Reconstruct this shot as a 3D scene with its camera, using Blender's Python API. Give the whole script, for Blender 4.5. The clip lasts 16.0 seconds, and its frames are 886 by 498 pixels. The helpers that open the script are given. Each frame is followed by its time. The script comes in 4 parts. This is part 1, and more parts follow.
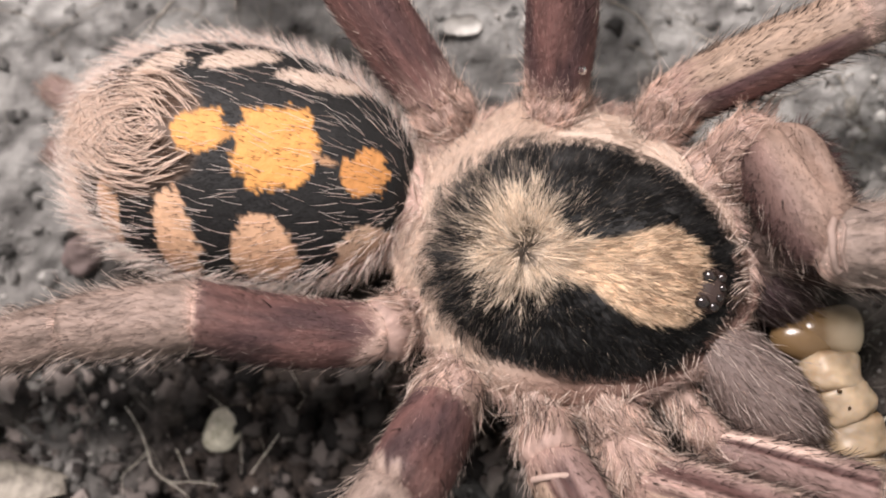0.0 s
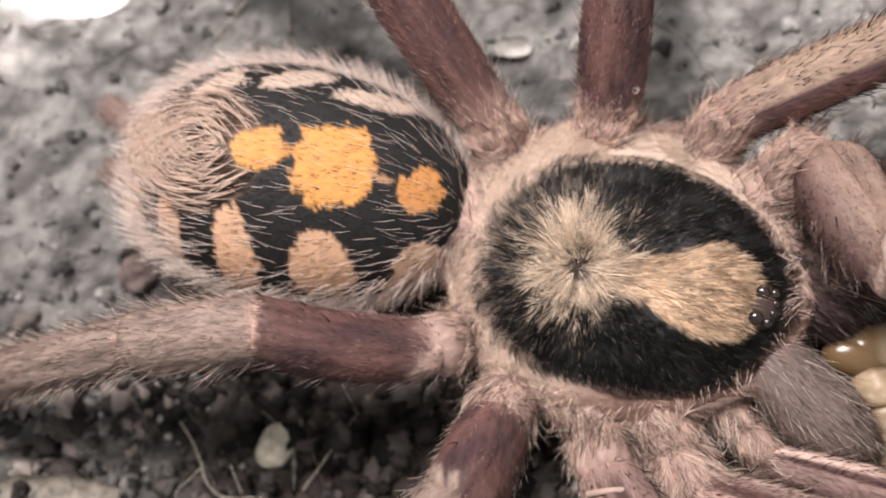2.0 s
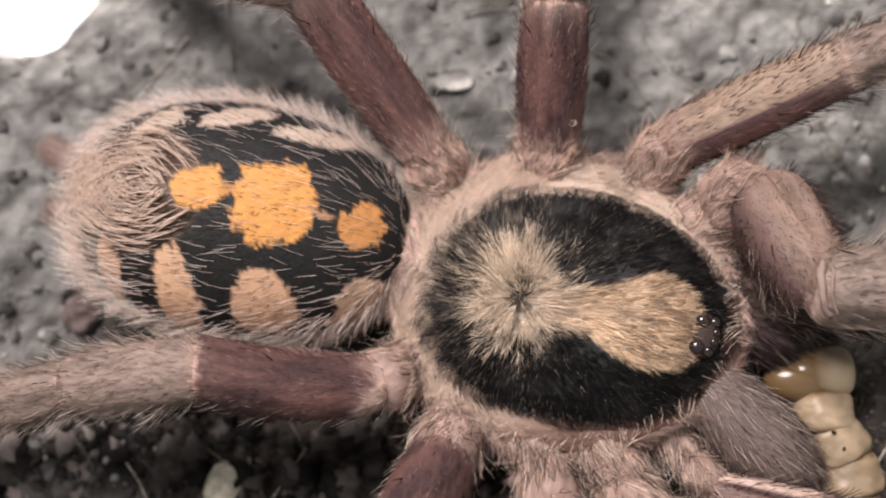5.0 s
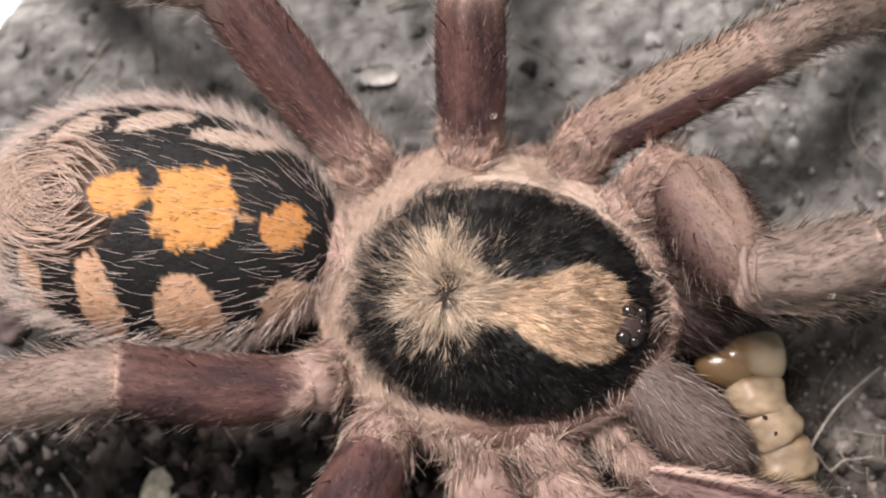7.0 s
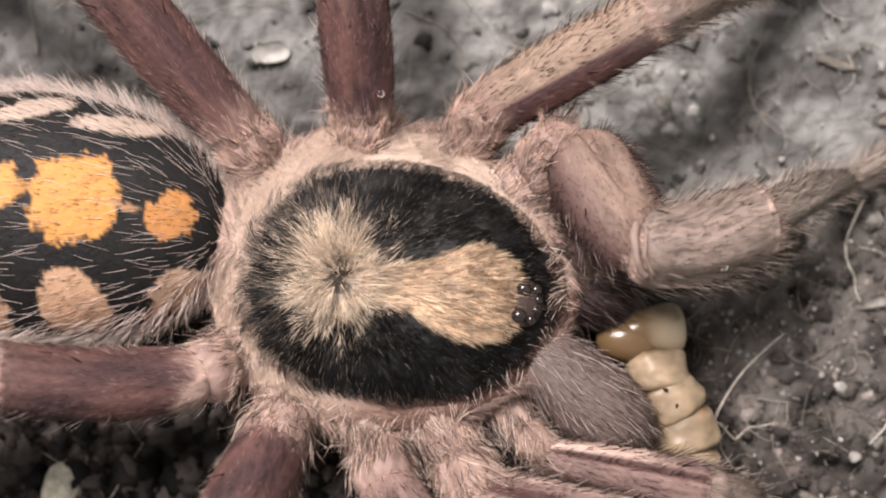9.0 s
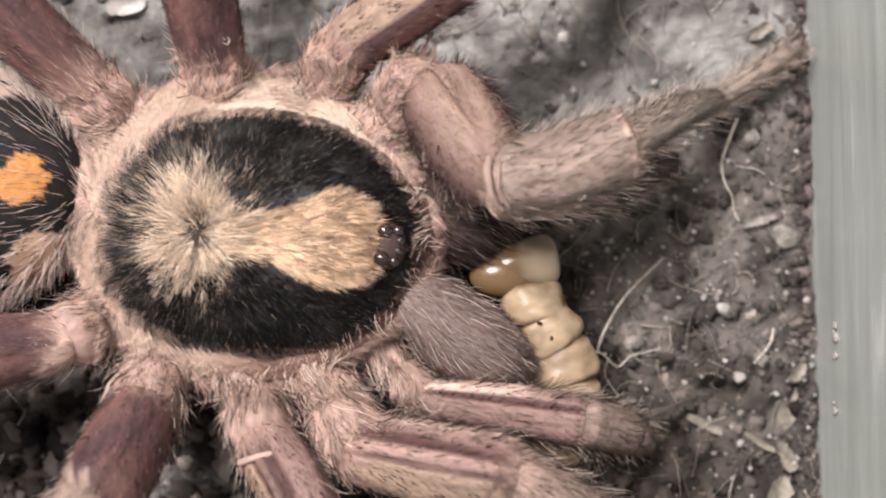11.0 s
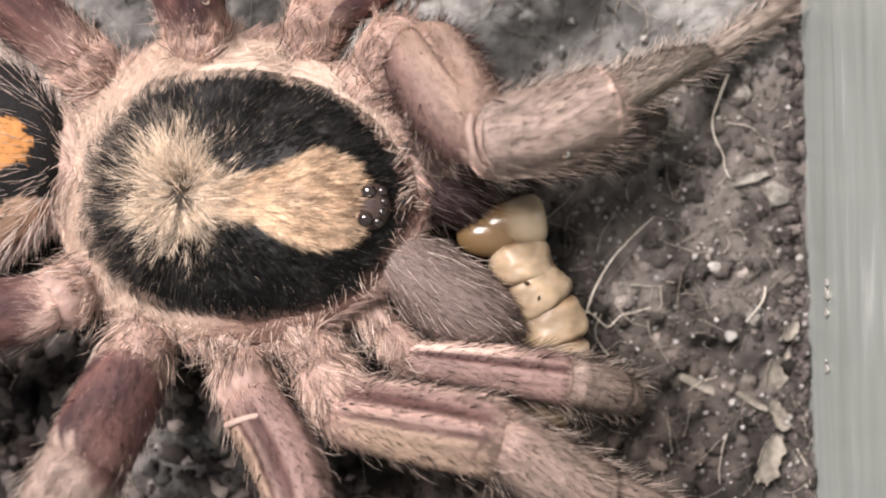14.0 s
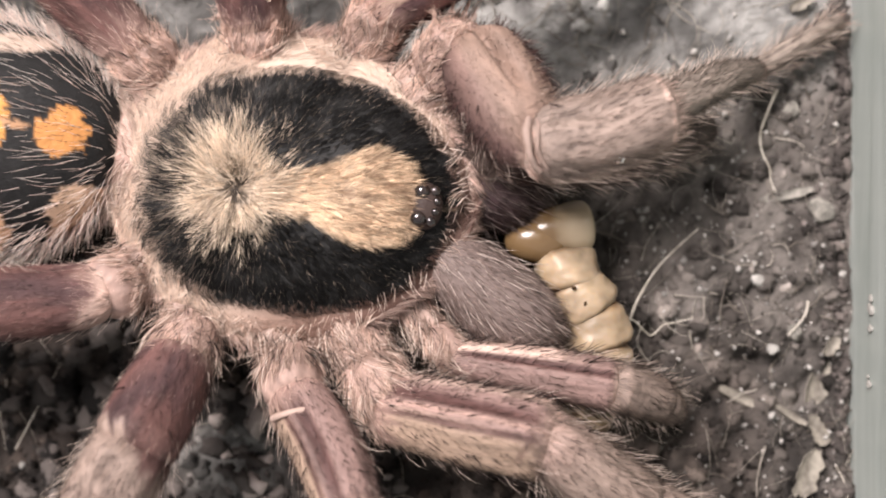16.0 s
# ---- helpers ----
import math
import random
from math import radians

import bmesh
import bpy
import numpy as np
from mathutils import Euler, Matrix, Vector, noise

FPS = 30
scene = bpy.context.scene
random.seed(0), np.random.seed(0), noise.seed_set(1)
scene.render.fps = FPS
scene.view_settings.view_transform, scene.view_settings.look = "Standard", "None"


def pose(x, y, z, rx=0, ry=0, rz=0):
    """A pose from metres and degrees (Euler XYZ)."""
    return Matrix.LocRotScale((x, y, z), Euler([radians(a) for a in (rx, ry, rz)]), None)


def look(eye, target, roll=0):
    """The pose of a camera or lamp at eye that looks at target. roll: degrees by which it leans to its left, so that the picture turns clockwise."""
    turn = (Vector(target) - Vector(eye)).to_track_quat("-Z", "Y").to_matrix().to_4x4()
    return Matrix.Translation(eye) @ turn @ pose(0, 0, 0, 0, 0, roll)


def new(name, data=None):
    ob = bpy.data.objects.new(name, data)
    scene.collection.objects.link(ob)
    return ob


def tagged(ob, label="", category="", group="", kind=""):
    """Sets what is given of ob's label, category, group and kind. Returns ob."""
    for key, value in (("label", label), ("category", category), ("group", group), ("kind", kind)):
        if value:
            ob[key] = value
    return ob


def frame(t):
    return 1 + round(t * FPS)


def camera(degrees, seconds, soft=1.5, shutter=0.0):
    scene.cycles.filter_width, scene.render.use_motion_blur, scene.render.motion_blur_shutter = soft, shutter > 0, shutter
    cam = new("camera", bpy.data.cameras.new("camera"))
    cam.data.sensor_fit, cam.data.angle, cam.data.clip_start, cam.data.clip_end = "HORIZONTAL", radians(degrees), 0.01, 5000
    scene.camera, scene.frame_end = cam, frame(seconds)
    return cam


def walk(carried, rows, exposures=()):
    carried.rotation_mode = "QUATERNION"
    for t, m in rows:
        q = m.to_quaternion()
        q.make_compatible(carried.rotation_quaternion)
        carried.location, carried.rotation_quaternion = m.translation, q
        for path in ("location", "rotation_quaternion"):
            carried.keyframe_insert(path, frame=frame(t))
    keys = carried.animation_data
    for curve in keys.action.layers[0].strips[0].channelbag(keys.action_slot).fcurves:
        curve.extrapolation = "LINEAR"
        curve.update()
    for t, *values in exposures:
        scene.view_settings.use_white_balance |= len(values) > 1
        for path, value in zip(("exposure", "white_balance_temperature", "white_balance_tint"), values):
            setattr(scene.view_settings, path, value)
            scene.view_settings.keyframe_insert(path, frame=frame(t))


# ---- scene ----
from mathutils import kdtree

cam = camera(42.8, 16.0, soft=1.9, shutter=0.5)
MM = 0.001
cam.data.dof.use_dof, cam.data.dof.focus_distance, cam.data.dof.aperture_fstop = True, 62.0 * MM, 23.0
# seconds, then place in millimetres and turn in degrees
PATH = [
    (0, -1.264, -6.826, 69.511, 6.048, 2.560, 4.075),
    (0.5, -1.511, -6.674, 69.560, 6.244, 2.260, 3.988),
    (1, -1.947, -7.067, 69.689, 6.402, 2.147, 3.993),
    (1.5, -2.805, -7.610, 69.957, 6.839, 2.316, 4.045),
    (2, -3.226, -7.924, 70.416, 7.662, 3.456, 4.267),
    (2.5, -3.386, -7.936, 70.694, 7.748, 4.534, 4.328),
    (3, -3.500, -7.958, 70.661, 7.722, 4.552, 4.389),
    (3.5, -3.302, -7.868, 70.621, 7.755, 4.469, 4.264),
    (4, -2.867, -7.729, 70.619, 8.177, 4.143, 3.945),
    (4.5, -2.290, -7.404, 70.598, 8.603, 2.991, 3.459),
    (6.8, 0.865, -5.829, 70.187, 7.921, 1.229, 0.954),
    (7, 1.378, -6.128, 70.065, 7.748, 1.361, 0.790),
    (7.5, 2.714, -6.067, 69.865, 7.297, 1.087, 0.149),
    (8, 3.787, -5.627, 69.716, 7.041, 0.264, -0.539),
    (10.3, 8.590, -3.921, 68.215, 3.119, -0.601, -3.497),
    (10.5, 9.601, -3.974, 68.228, 2.937, -0.606, -4.095),
    (11, 11.788, -4.686, 68.112, 2.433, -0.965, -5.028),
    (11.5, 13.798, -5.299, 67.907, 1.760, -0.685, -5.695),
    (12, 14.032, -5.294, 67.783, 1.503, -0.598, -5.895),
    (12.5, 14.048, -5.337, 67.855, 1.626, -0.639, -6.002),
    (13, 13.734, -5.280, 67.548, 0.640, 0.011, -5.886),
    (13.5, 13.843, -5.236, 67.647, 0.765, 0.006, -5.877),
    (14, 13.451, -5.377, 67.646, 0.934, -0.097, -5.621),
    (14.5, 13.234, -5.520, 67.699, 1.036, 0.188, -5.534),
    (15, 12.789, -5.563, 67.691, 0.731, 0.639, -5.196),
    (15.5, 11.874, -6.003, 67.922, 1.675, 0.085, -4.458),
    (16, 10.936, -6.340, 68.106, 2.063, 0.126, -3.650),
]
walk(cam, [(t, pose(x * MM, y * MM, z * MM, rx, ry, rz)) for t, x, y, z, rx, ry, rz in PATH],
     exposures=[(0, 0.46), (1.5, 0.42), (2, 0.36), (3, 0.28), (4, 0.24), (4.5, 0.15), (7, 0.23), (7.5, 0.43), (8, 0.42), (10.3, 0.50), (11.3, 0.67), (12.5, 0.72), (16, 0.75)])

# ---------------------------------------------------------------- light
world = bpy.data.worlds.new("room")
scene.world = world
world.use_nodes = True
world.node_tree.nodes["Background"].inputs[0].default_value = (0.98, 0.93, 0.98, 1)
world.node_tree.nodes["Background"].inputs[1].default_value = 0.30


def lamp(name, eye, target, size, power, colour):
    data = bpy.data.lights.new(name, "AREA")
    data.shape, data.size, data.size_y = "RECTANGLE", size[0] * MM, size[1] * MM
    data.energy, data.color = power, colour
    ob = new(name, data)
    ob.matrix_world = look([v * MM for v in eye], [v * MM for v in target])
    return tagged(ob, "white rectangular lamp panel above the terrarium", "lamp")


panel = lamp("terrarium_lamp", (-265, 354, 600), (-265, 354, 0), (295, 295), 8.8, (1.0, 0.905, 0.892))
panel.matrix_world = pose(-0.241, 0.334, 0.600, 0, 0, 55)


# ---------------------------------------------------------------- materials
def material(name, build):
    m = bpy.data.materials.new(name)
    m.use_nodes = True
    nt = m.node_tree
    bsdf = nt.nodes["Principled BSDF"]

    def node(kind, **values):
        n = nt.nodes.new(kind)
        for k, v in values.items():
            if k in n.inputs:
                n.inputs[k].default_value = v
        return n

    build(nt, bsdf, node)
    return m


def noise_node(node, nt, scale, detail=4.0, rough=0.6):
    """Noise in the object's own metres."""
    c = node("ShaderNodeTexCoord")
    n = node("ShaderNodeTexNoise", Scale=scale, Detail=detail, Roughness=rough)
    nt.links.new(c.outputs["Object"], n.inputs["Vector"])
    return n


def ramp(node, nt, source, stops):
    r = node("ShaderNodeValToRGB")
    e = r.color_ramp.elements
    while len(e) < len(stops):
        e.new(0.5)
    for el, (at, col) in zip(e, stops):
        el.position, el.color = at, (*col, 1)
    nt.links.new(source, r.inputs["Fac"])
    return r


def bump(node, nt, bsdf, source, height, strength=0.6):
    b = node("ShaderNodeBump", Strength=strength, Distance=height)
    nt.links.new(source, b.inputs["Height"])
    nt.links.new(b.outputs["Normal"], bsdf.inputs["Normal"])


def tinted(name, rough=0.6, sheen=0.0, spread=0.25, grain=2500, relief=0.00004, spec=0.3, island=True, sss=0.0):
    """The mesh's own tint, made uneven from piece to piece and by fine grain."""

    def build(nt, bsdf, node):
        a = node("ShaderNodeAttribute")
        a.attribute_name = "tint"
        g = node("ShaderNodeNewGeometry")
        n = noise_node(node, nt, grain)
        add = node("ShaderNodeMath")
        add.operation = "ADD"
        add.inputs[0].default_value = 0.42
        if island:
            nt.links.new(g.outputs["Random Per Island"], add.inputs[0])
        nt.links.new(n.outputs["Fac"], add.inputs[1])
        mr = node("ShaderNodeMapRange")
        mr.inputs[1].default_value, mr.inputs[2].default_value = 0.2, 1.6
        mr.inputs[3].default_value, mr.inputs[4].default_value = 1 - spread, 1 + spread
        nt.links.new(add.outputs[0], mr.inputs[0])
        v = node("ShaderNodeVectorMath")
        v.operation = "MULTIPLY"
        nt.links.new(a.outputs["Color"], v.inputs[0])
        nt.links.new(mr.outputs[0], v.inputs[1])
        nt.links.new(v.outputs[0], bsdf.inputs["Base Color"])
        bsdf.inputs["Roughness"].default_value = rough
        bsdf.inputs["Specular IOR Level"].default_value = spec
        bsdf.inputs["Sheen Weight"].default_value = sheen
        if sss:
            bsdf.inputs["Subsurface Weight"].default_value = sss
            bsdf.inputs["Subsurface Radius"].default_value = (0.0010, 0.0006, 0.0003)
            bsdf.inputs["Subsurface Scale"].default_value = 1.0
        if relief:
            bump(node, nt, bsdf, n.outputs["Fac"], relief)

    return material(name, build)


HAIR = tinted("hair", rough=0.5, spread=0.25, relief=0, spec=0.2)
VELVET = tinted("velvet", rough=0.6, spread=0.14, relief=0, spec=0.2)
SKIN = tinted("skin", rough=0.62, spread=0.35, grain=1900, relief=0.00016, spec=0.3, island=False)


def simple(name, low, high, scale, rough, height=0.0, sss=0.0, metal=0.0, detail=6.0, spec=0.5, at=(0.35, 0.65)):
    def build(nt, bsdf, node):
        n = noise_node(node, nt, scale, detail)
        r = ramp(node, nt, n.outputs["Fac"], [(at[0], low), (at[1], high)])
        nt.links.new(r.outputs["Color"], bsdf.inputs["Base Color"])
        bsdf.inputs["Roughness"].default_value = rough
        bsdf.inputs["Metallic"].default_value = metal
        bsdf.inputs["Specular IOR Level"].default_value = spec
        if sss:
            bsdf.inputs["Subsurface Weight"].default_value = sss
            bsdf.inputs["Subsurface Radius"].default_value = (0.0012, 0.0008, 0.0004)
            bsdf.inputs["Subsurface Scale"].default_value = 1.0
        if height:
            bump(node, nt, bsdf, n.outputs["Fac"], height)

    return material(name, build)


EYE = simple("eye", (0.010, 0.007, 0.006), (0.035, 0.024, 0.020), 900, 0.04, spec=0.9)
WORM = tinted("larva_skin", rough=0.42, spread=0.35, grain=420, relief=0.00010, spec=0.4, island=False, sss=0.25)
HEAD = tinted("larva_head", rough=0.22, spread=0.2, grain=700, relief=0.00003, spec=0.6)
PERLITE = simple("perlite", (0.11, 0.105, 0.09), (0.30, 0.28, 0.245), 2200, 0.85, 0.0002)
PUMICE = simple("pumice", (0.34, 0.32, 0.24), (0.66, 0.62, 0.50), 1500, 0.9, 0.0003)
FLECK = simple("fleck", (0.24, 0.23, 0.21), (0.54, 0.52, 0.48), 900, 0.6, 0.0001)
STRAW = simple("straw", (0.11, 0.096, 0.078), (0.32, 0.29, 0.24), 1200, 0.7, 0.0001)
CLOD = simple("clod", (0.09, 0.064, 0.058), (0.19, 0.145, 0.135), 900, 0.85, 0.0003)
ROOT = simple("root", (0.40, 0.36, 0.29), (0.70, 0.65, 0.56), 1500, 0.6, 0.0001)
CRUMB = tinted("crumb", rough=0.9, spread=0.35, grain=1800, relief=0.0003, spec=0.25)
SOIL = tinted("soil", rough=0.85, spread=0.75, grain=1000, relief=0.0011, spec=0.35, island=False)


def water_build(nt, bsdf, node):
    bsdf.inputs["Base Color"].default_value = (1, 1, 1, 1)
    bsdf.inputs["Roughness"].default_value = 0.02
    bsdf.inputs["IOR"].default_value = 1.5
    bsdf.inputs["Transmission Weight"].default_value = 1.0


# for the droplets, and for the added sheet that mirrors the lamp
CLEAR = material("water", water_build)


def plastic_build(nt, bsdf, node):
    c = node("ShaderNodeTexCoord")
    mp = node("ShaderNodeMapping")
    mp.inputs["Scale"].default_value = (60, 9, 95)
    nt.links.new(c.outputs["Object"], mp.inputs["Vector"])
    n = node("ShaderNodeTexNoise", Scale=6.0, Detail=4.0, Roughness=0.55, Distortion=0.4)
    nt.links.new(mp.outputs[0], n.inputs["Vector"])
    r = ramp(node, nt, n.outputs["Fac"], [(0.25, (0.31, 0.35, 0.32)), (0.6, (0.42, 0.46, 0.43)), (0.72, (0.66, 0.69, 0.66))])
    nt.links.new(r.outputs["Color"], bsdf.inputs["Base Color"])
    bsdf.inputs["Roughness"].default_value = 0.3
    bump(node, nt, bsdf, n.outputs["Fac"], 0.0002, 0.3)


PLASTIC = material("cloudy_plastic", plastic_build)

# ---------------------------------------------------------------- mesh helpers
rng = np.random.default_rng(7)


def unit(v):
    v = np.asarray(v, float)
    return v / np.maximum(np.linalg.norm(v, axis=-1, keepdims=True), 1e-12)


def mesh_data(name, verts, faces, tint=None, smooth=True):
    """A mesh from millimetres; faces is an array of triangles or quads, or a list of such arrays."""
    groups = [np.asarray(f, np.int64) for f in (faces if isinstance(faces, list) else [faces]) if len(f)]
    me = bpy.data.meshes.new(name)
    verts = np.asarray(verts, np.float64) * MM
    me.vertices.add(len(verts))
    me.vertices.foreach_set("co", verts.astype(np.float32).ravel())
    loops = np.concatenate([g.ravel() for g in groups])
    sizes = np.concatenate([np.full(len(g), g.shape[1]) for g in groups])
    me.loops.add(len(loops))
    me.loops.foreach_set("vertex_index", loops.astype(np.int32))
    me.polygons.add(len(sizes))
    me.polygons.foreach_set("loop_start", np.r_[0, np.cumsum(sizes)[:-1]].astype(np.int32))
    me.update(calc_edges=True)
    me.validate()
    if smooth:
        me.polygons.foreach_set("use_smooth", np.ones(len(me.polygons), bool))
    if tint is not None:
        a = me.attributes.new("tint", "FLOAT_COLOR", "POINT")
        t = np.ones((len(verts), 4), np.float32)
        t[:, :3] = tint
        a.data.foreach_set("color", t.ravel())
    return me


def part(name, me, mat, parent=None, label="", kind=""):
    if not me.materials:
        me.materials.append(mat)
    ob = new(name, me)
    ob.parent = parent
    return tagged(ob, label, kind=kind)


def grid_faces(nu, nv, wrap=False):
    i, j = np.meshgrid(np.arange(nu - 1), np.arange(nv if wrap else nv - 1), indexing="ij")
    a, b = i * nv + j, i * nv + (j + 1) % nv
    return np.stack([a, b, b + nv, a + nv], -1).reshape(-1, 4)


def noise3(p, scale, seed=0.0):
    return np.array([noise.noise((x * scale + seed, y * scale - seed, z * scale)) for x, y, z in p])


class Surface:
    """A closed form place(u, v) in millimetres, u along and v round, with normals pointing away from its core."""

    def __init__(self, place, core):
        self.place, self.core = place, core

    def normal(self, u, v):
        h = 1e-3
        p = self.place(u, v)
        n = unit(np.cross(self.place(u + h, v) - p, self.place(u, v + h) - p))
        flip = np.sign((n * (p - self.core(u, v))).sum(-1, keepdims=True))
        return n * np.where(flip == 0, 1, flip)


def shell(surface, nu, nv, u0=0.0, u1=1.0):
    u, v = np.meshgrid(np.linspace(u0, u1, nu), np.linspace(0, 2 * np.pi, nv, endpoint=False), indexing="ij")
    verts = surface.place(u.ravel(), v.ravel())
    return verts, grid_faces(nu, nv, True)


def hair_mesh(name, root, way, droop, length, width, tint):
    """Tapering three-sided hairs; the long ones in three joints that curve along droop, the short ones straight."""
    n = len(root)
    way, length, width = unit(way), np.broadcast_to(length, n)[:, None], np.broadcast_to(width, n)[:, None]
    droop, tint = np.broadcast_to(droop, (n, 3)), np.asarray(tint) * np.ones((n, 3))
    side = unit(np.cross(way, unit(rng.normal(size=(n, 3)))))
    other = np.cross(way, side)
    rings = [(np.cos(a) * side + np.sin(a) * other) * width / 2 for a in (0, 2.0944, 4.1888)]
    low = root + way * length * 0.36
    high = low + unit(way + 0.55 * droop) * length * 0.33
    tip = high + unit(way + 1.15 * droop) * length * 0.31
    bent = length[:, 0] > 0.95
    m, k = int(bent.sum()), int((~bent).sum())
    long_verts = np.stack([(p + f * r)[bent] for p, f in ((root, 1), (low, 0.9), (high, 0.65)) for r in rings] + [tip[bent]], 1).reshape(-1, 3)
    short_tip = root + unit(way + 0.5 * droop) * length
    short_verts = np.stack([(root + r)[~bent] for r in rings] + [short_tip[~bent]], 1).reshape(-1, 3)
    base = (np.arange(m) * 10)[:, None, None]
    ring = np.array([[0, 1, 4, 3], [1, 2, 5, 4], [2, 0, 3, 5]])
    quads = (base + np.concatenate([ring, ring + 3])).reshape(-1, 4)
    tris = (base + np.array([[6, 7, 9], [7, 8, 9], [8, 6, 9]])).reshape(-1, 3)
    base = (10 * m + np.arange(k) * 4)[:, None, None]
    more = (base + np.array([[0, 1, 3], [1, 2, 3], [2, 0, 3]])).reshape(-1, 3)
    tints = np.concatenate([np.repeat(tint[bent], 10, 0), np.repeat(tint[~bent], 4, 0)])
    return mesh_data(name, np.concatenate([long_verts, short_verts]), [quads, np.concatenate([tris, more])], tints)


def clumped(root, way, length, every, pull):
    """Draws hairs together into locks of about that many; gives the new ways and each hair's lock."""
    way, length = unit(way), np.broadcast_to(length, len(root))[:, None]
    heads = rng.choice(len(root), max(1, len(root) // every), replace=False)
    tree = kdtree.KDTree(len(heads))
    for k, h in enumerate(heads):
        tree.insert(root[h], k)
    tree.balance()
    lock = np.array([tree.find(q)[1] for q in root])
    goal = root[heads][lock] + way[heads][lock] * length[heads][lock]
    pull = np.reshape(pull, (-1, 1)) * rng.uniform(0.5, 1.0, (len(root), 1))
    return unit(way * length * (1 - pull) + (goal - root) * pull), lock


def mix(a, b, f):
    f = np.clip(np.asarray(f, float), 0, 1)[..., None]
    return np.asarray(a) * (1 - f) + np.asarray(b) * f


def outward(way, nor, least=0.15):
    """Turns hairs that would grow into the skin back out of it."""
    way = unit(way)
    dip = np.maximum(least - (way * nor).sum(-1, keepdims=True), 0)
    return way + dip * nor


def step(x, lo, hi):
    s = np.clip((x - lo) / (hi - lo), 0, 1)
    return s * s * (3 - 2 * s)


# natural colours
BLACK = np.array((0.016, 0.0155, 0.015))
CREAM = np.array((0.63, 0.495, 0.40))
PALE = np.array((0.64, 0.47, 0.395))
PINK = np.array((0.46, 0.31, 0.26))
TAN = np.array((0.62, 0.385, 0.24))
ORANGE = np.array((0.66, 0.315, 0.09))
MAUVE = np.array((0.100, 0.049, 0.044))
BEIGE = np.array((0.295, 0.222, 0.185))
DARK = np.array((0.022, 0.014, 0.012))
GREY = np.array((0.215, 0.163, 0.145))


def tufts(p, scale, seed):
    """A slow wander of direction that parts a coat into tufts."""
    return np.stack([noise3(p, scale, seed + k * 7.3) for k in range(3)], -1)


# ---------------------------------------------------------------- the setting
def ground_height(x, y):
    p = np.stack([x, y, 0 * x], -1)
    z = 0.55 * noise3(p, 0.16, 3.1) + 0.35 * noise3(p, 0.45, 8.7) + 0.34 * noise3(p, 1.3, 1.9) - 0.45 * np.abs(noise3(p, 0.7, 21.0)) + 0.12 * noise3(p, 2.6, 17.0)
    hollow = np.exp(-(((x + 16) / 12) ** 2 + ((y + 13) / 6) ** 2))
    pits = np.clip(noise3(p, 0.55, 41.0) + 0.4 * noise3(p, 1.4, 43.0), -0.6, 0.25)
    return z - 0.4 - 1.6 * hollow + 1.5 * pits * step(-y, 2, 8)


def ground_tint(x, y):
    p = np.stack([x, y, 0 * x], -1)
    wobble = noise3(p, 0.08, 5.5)
    web = np.maximum(step(y + 3.0 * wobble + 2.5 * step(x, 12, 18), 4, 11), 0.8 * step(-x + 5 * wobble, 20, 31) * (0.6 + 0.4 * step(y, -7, 5)))
    # less dry crust to the south-east: the front leg's shadow is painted here
    dry = step(x + 4 * wobble, 14, 27) * (1 - 0.5 * web) * (1 - 0.75 * step(-y + 4 * wobble, 7, 15) * (1 - step(x, 26, 33)))
    blotch = 0.5 + 0.5 * noise3(p, 0.30, 2.2)
    fine = 0.5 + 0.5 * noise3(p, 1.1, 12.0)
    lit = step(0.6 * blotch + 0.4 * fine, 0.32, 0.68)
    patch = np.exp(-(((x + 2.8) / 3.5) ** 2 + ((y + 15.5) / 3.0) ** 2))
    dry, web = np.maximum(dry, patch), np.maximum(web, 0.9 * patch * step(wobble + 0.4 * noise3(p, 0.5, 33.0), -0.3, 0.3))
    # near-black soil tone also carries the spider's shade over the south-west
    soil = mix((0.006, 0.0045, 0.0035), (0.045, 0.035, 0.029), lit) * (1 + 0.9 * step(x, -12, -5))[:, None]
    # crust darkened southwards, more leg shade put into the colour
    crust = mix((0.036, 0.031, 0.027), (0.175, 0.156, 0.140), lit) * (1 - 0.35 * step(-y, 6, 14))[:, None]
    # silk lightened in the north-east to offset the legs' cast shadow
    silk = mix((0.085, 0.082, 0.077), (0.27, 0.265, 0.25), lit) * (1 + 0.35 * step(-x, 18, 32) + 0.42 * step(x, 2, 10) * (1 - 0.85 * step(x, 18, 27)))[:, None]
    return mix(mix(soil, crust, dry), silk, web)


def build_ground():
    xs, ys = np.arange(-62, 37.01, 0.4), np.arange(-44, 48.01, 0.4)
    x, y = (a.ravel() for a in np.meshgrid(xs, ys, indexing="ij"))
    z = ground_height(x, y)
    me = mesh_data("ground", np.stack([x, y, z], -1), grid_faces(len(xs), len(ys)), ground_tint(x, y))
    tagged(part("ground", me, SOIL), "damp dark brown soil with greyish silk webbing and painted shade", "soil", kind="structure")


def box(x0, x1, y0, y1, z0, z1, r=0.3):
    bm = bmesh.new()
    bmesh.ops.create_cube(bm, size=1)
    for v in bm.verts:
        v.co = Vector(((x0 + x1) / 2 + v.co.x * (x1 - x0), (y0 + y1) / 2 + v.co.y * (y1 - y0), (z0 + z1) / 2 + v.co.z * (z1 - z0))) * MM
    bmesh.ops.bevel(bm, geom=bm.edges[:], offset=r * MM, segments=2, affect="EDGES")
    me = bpy.data.meshes.new("box")
    bm.to_mesh(me)
    bm.free()
    return me


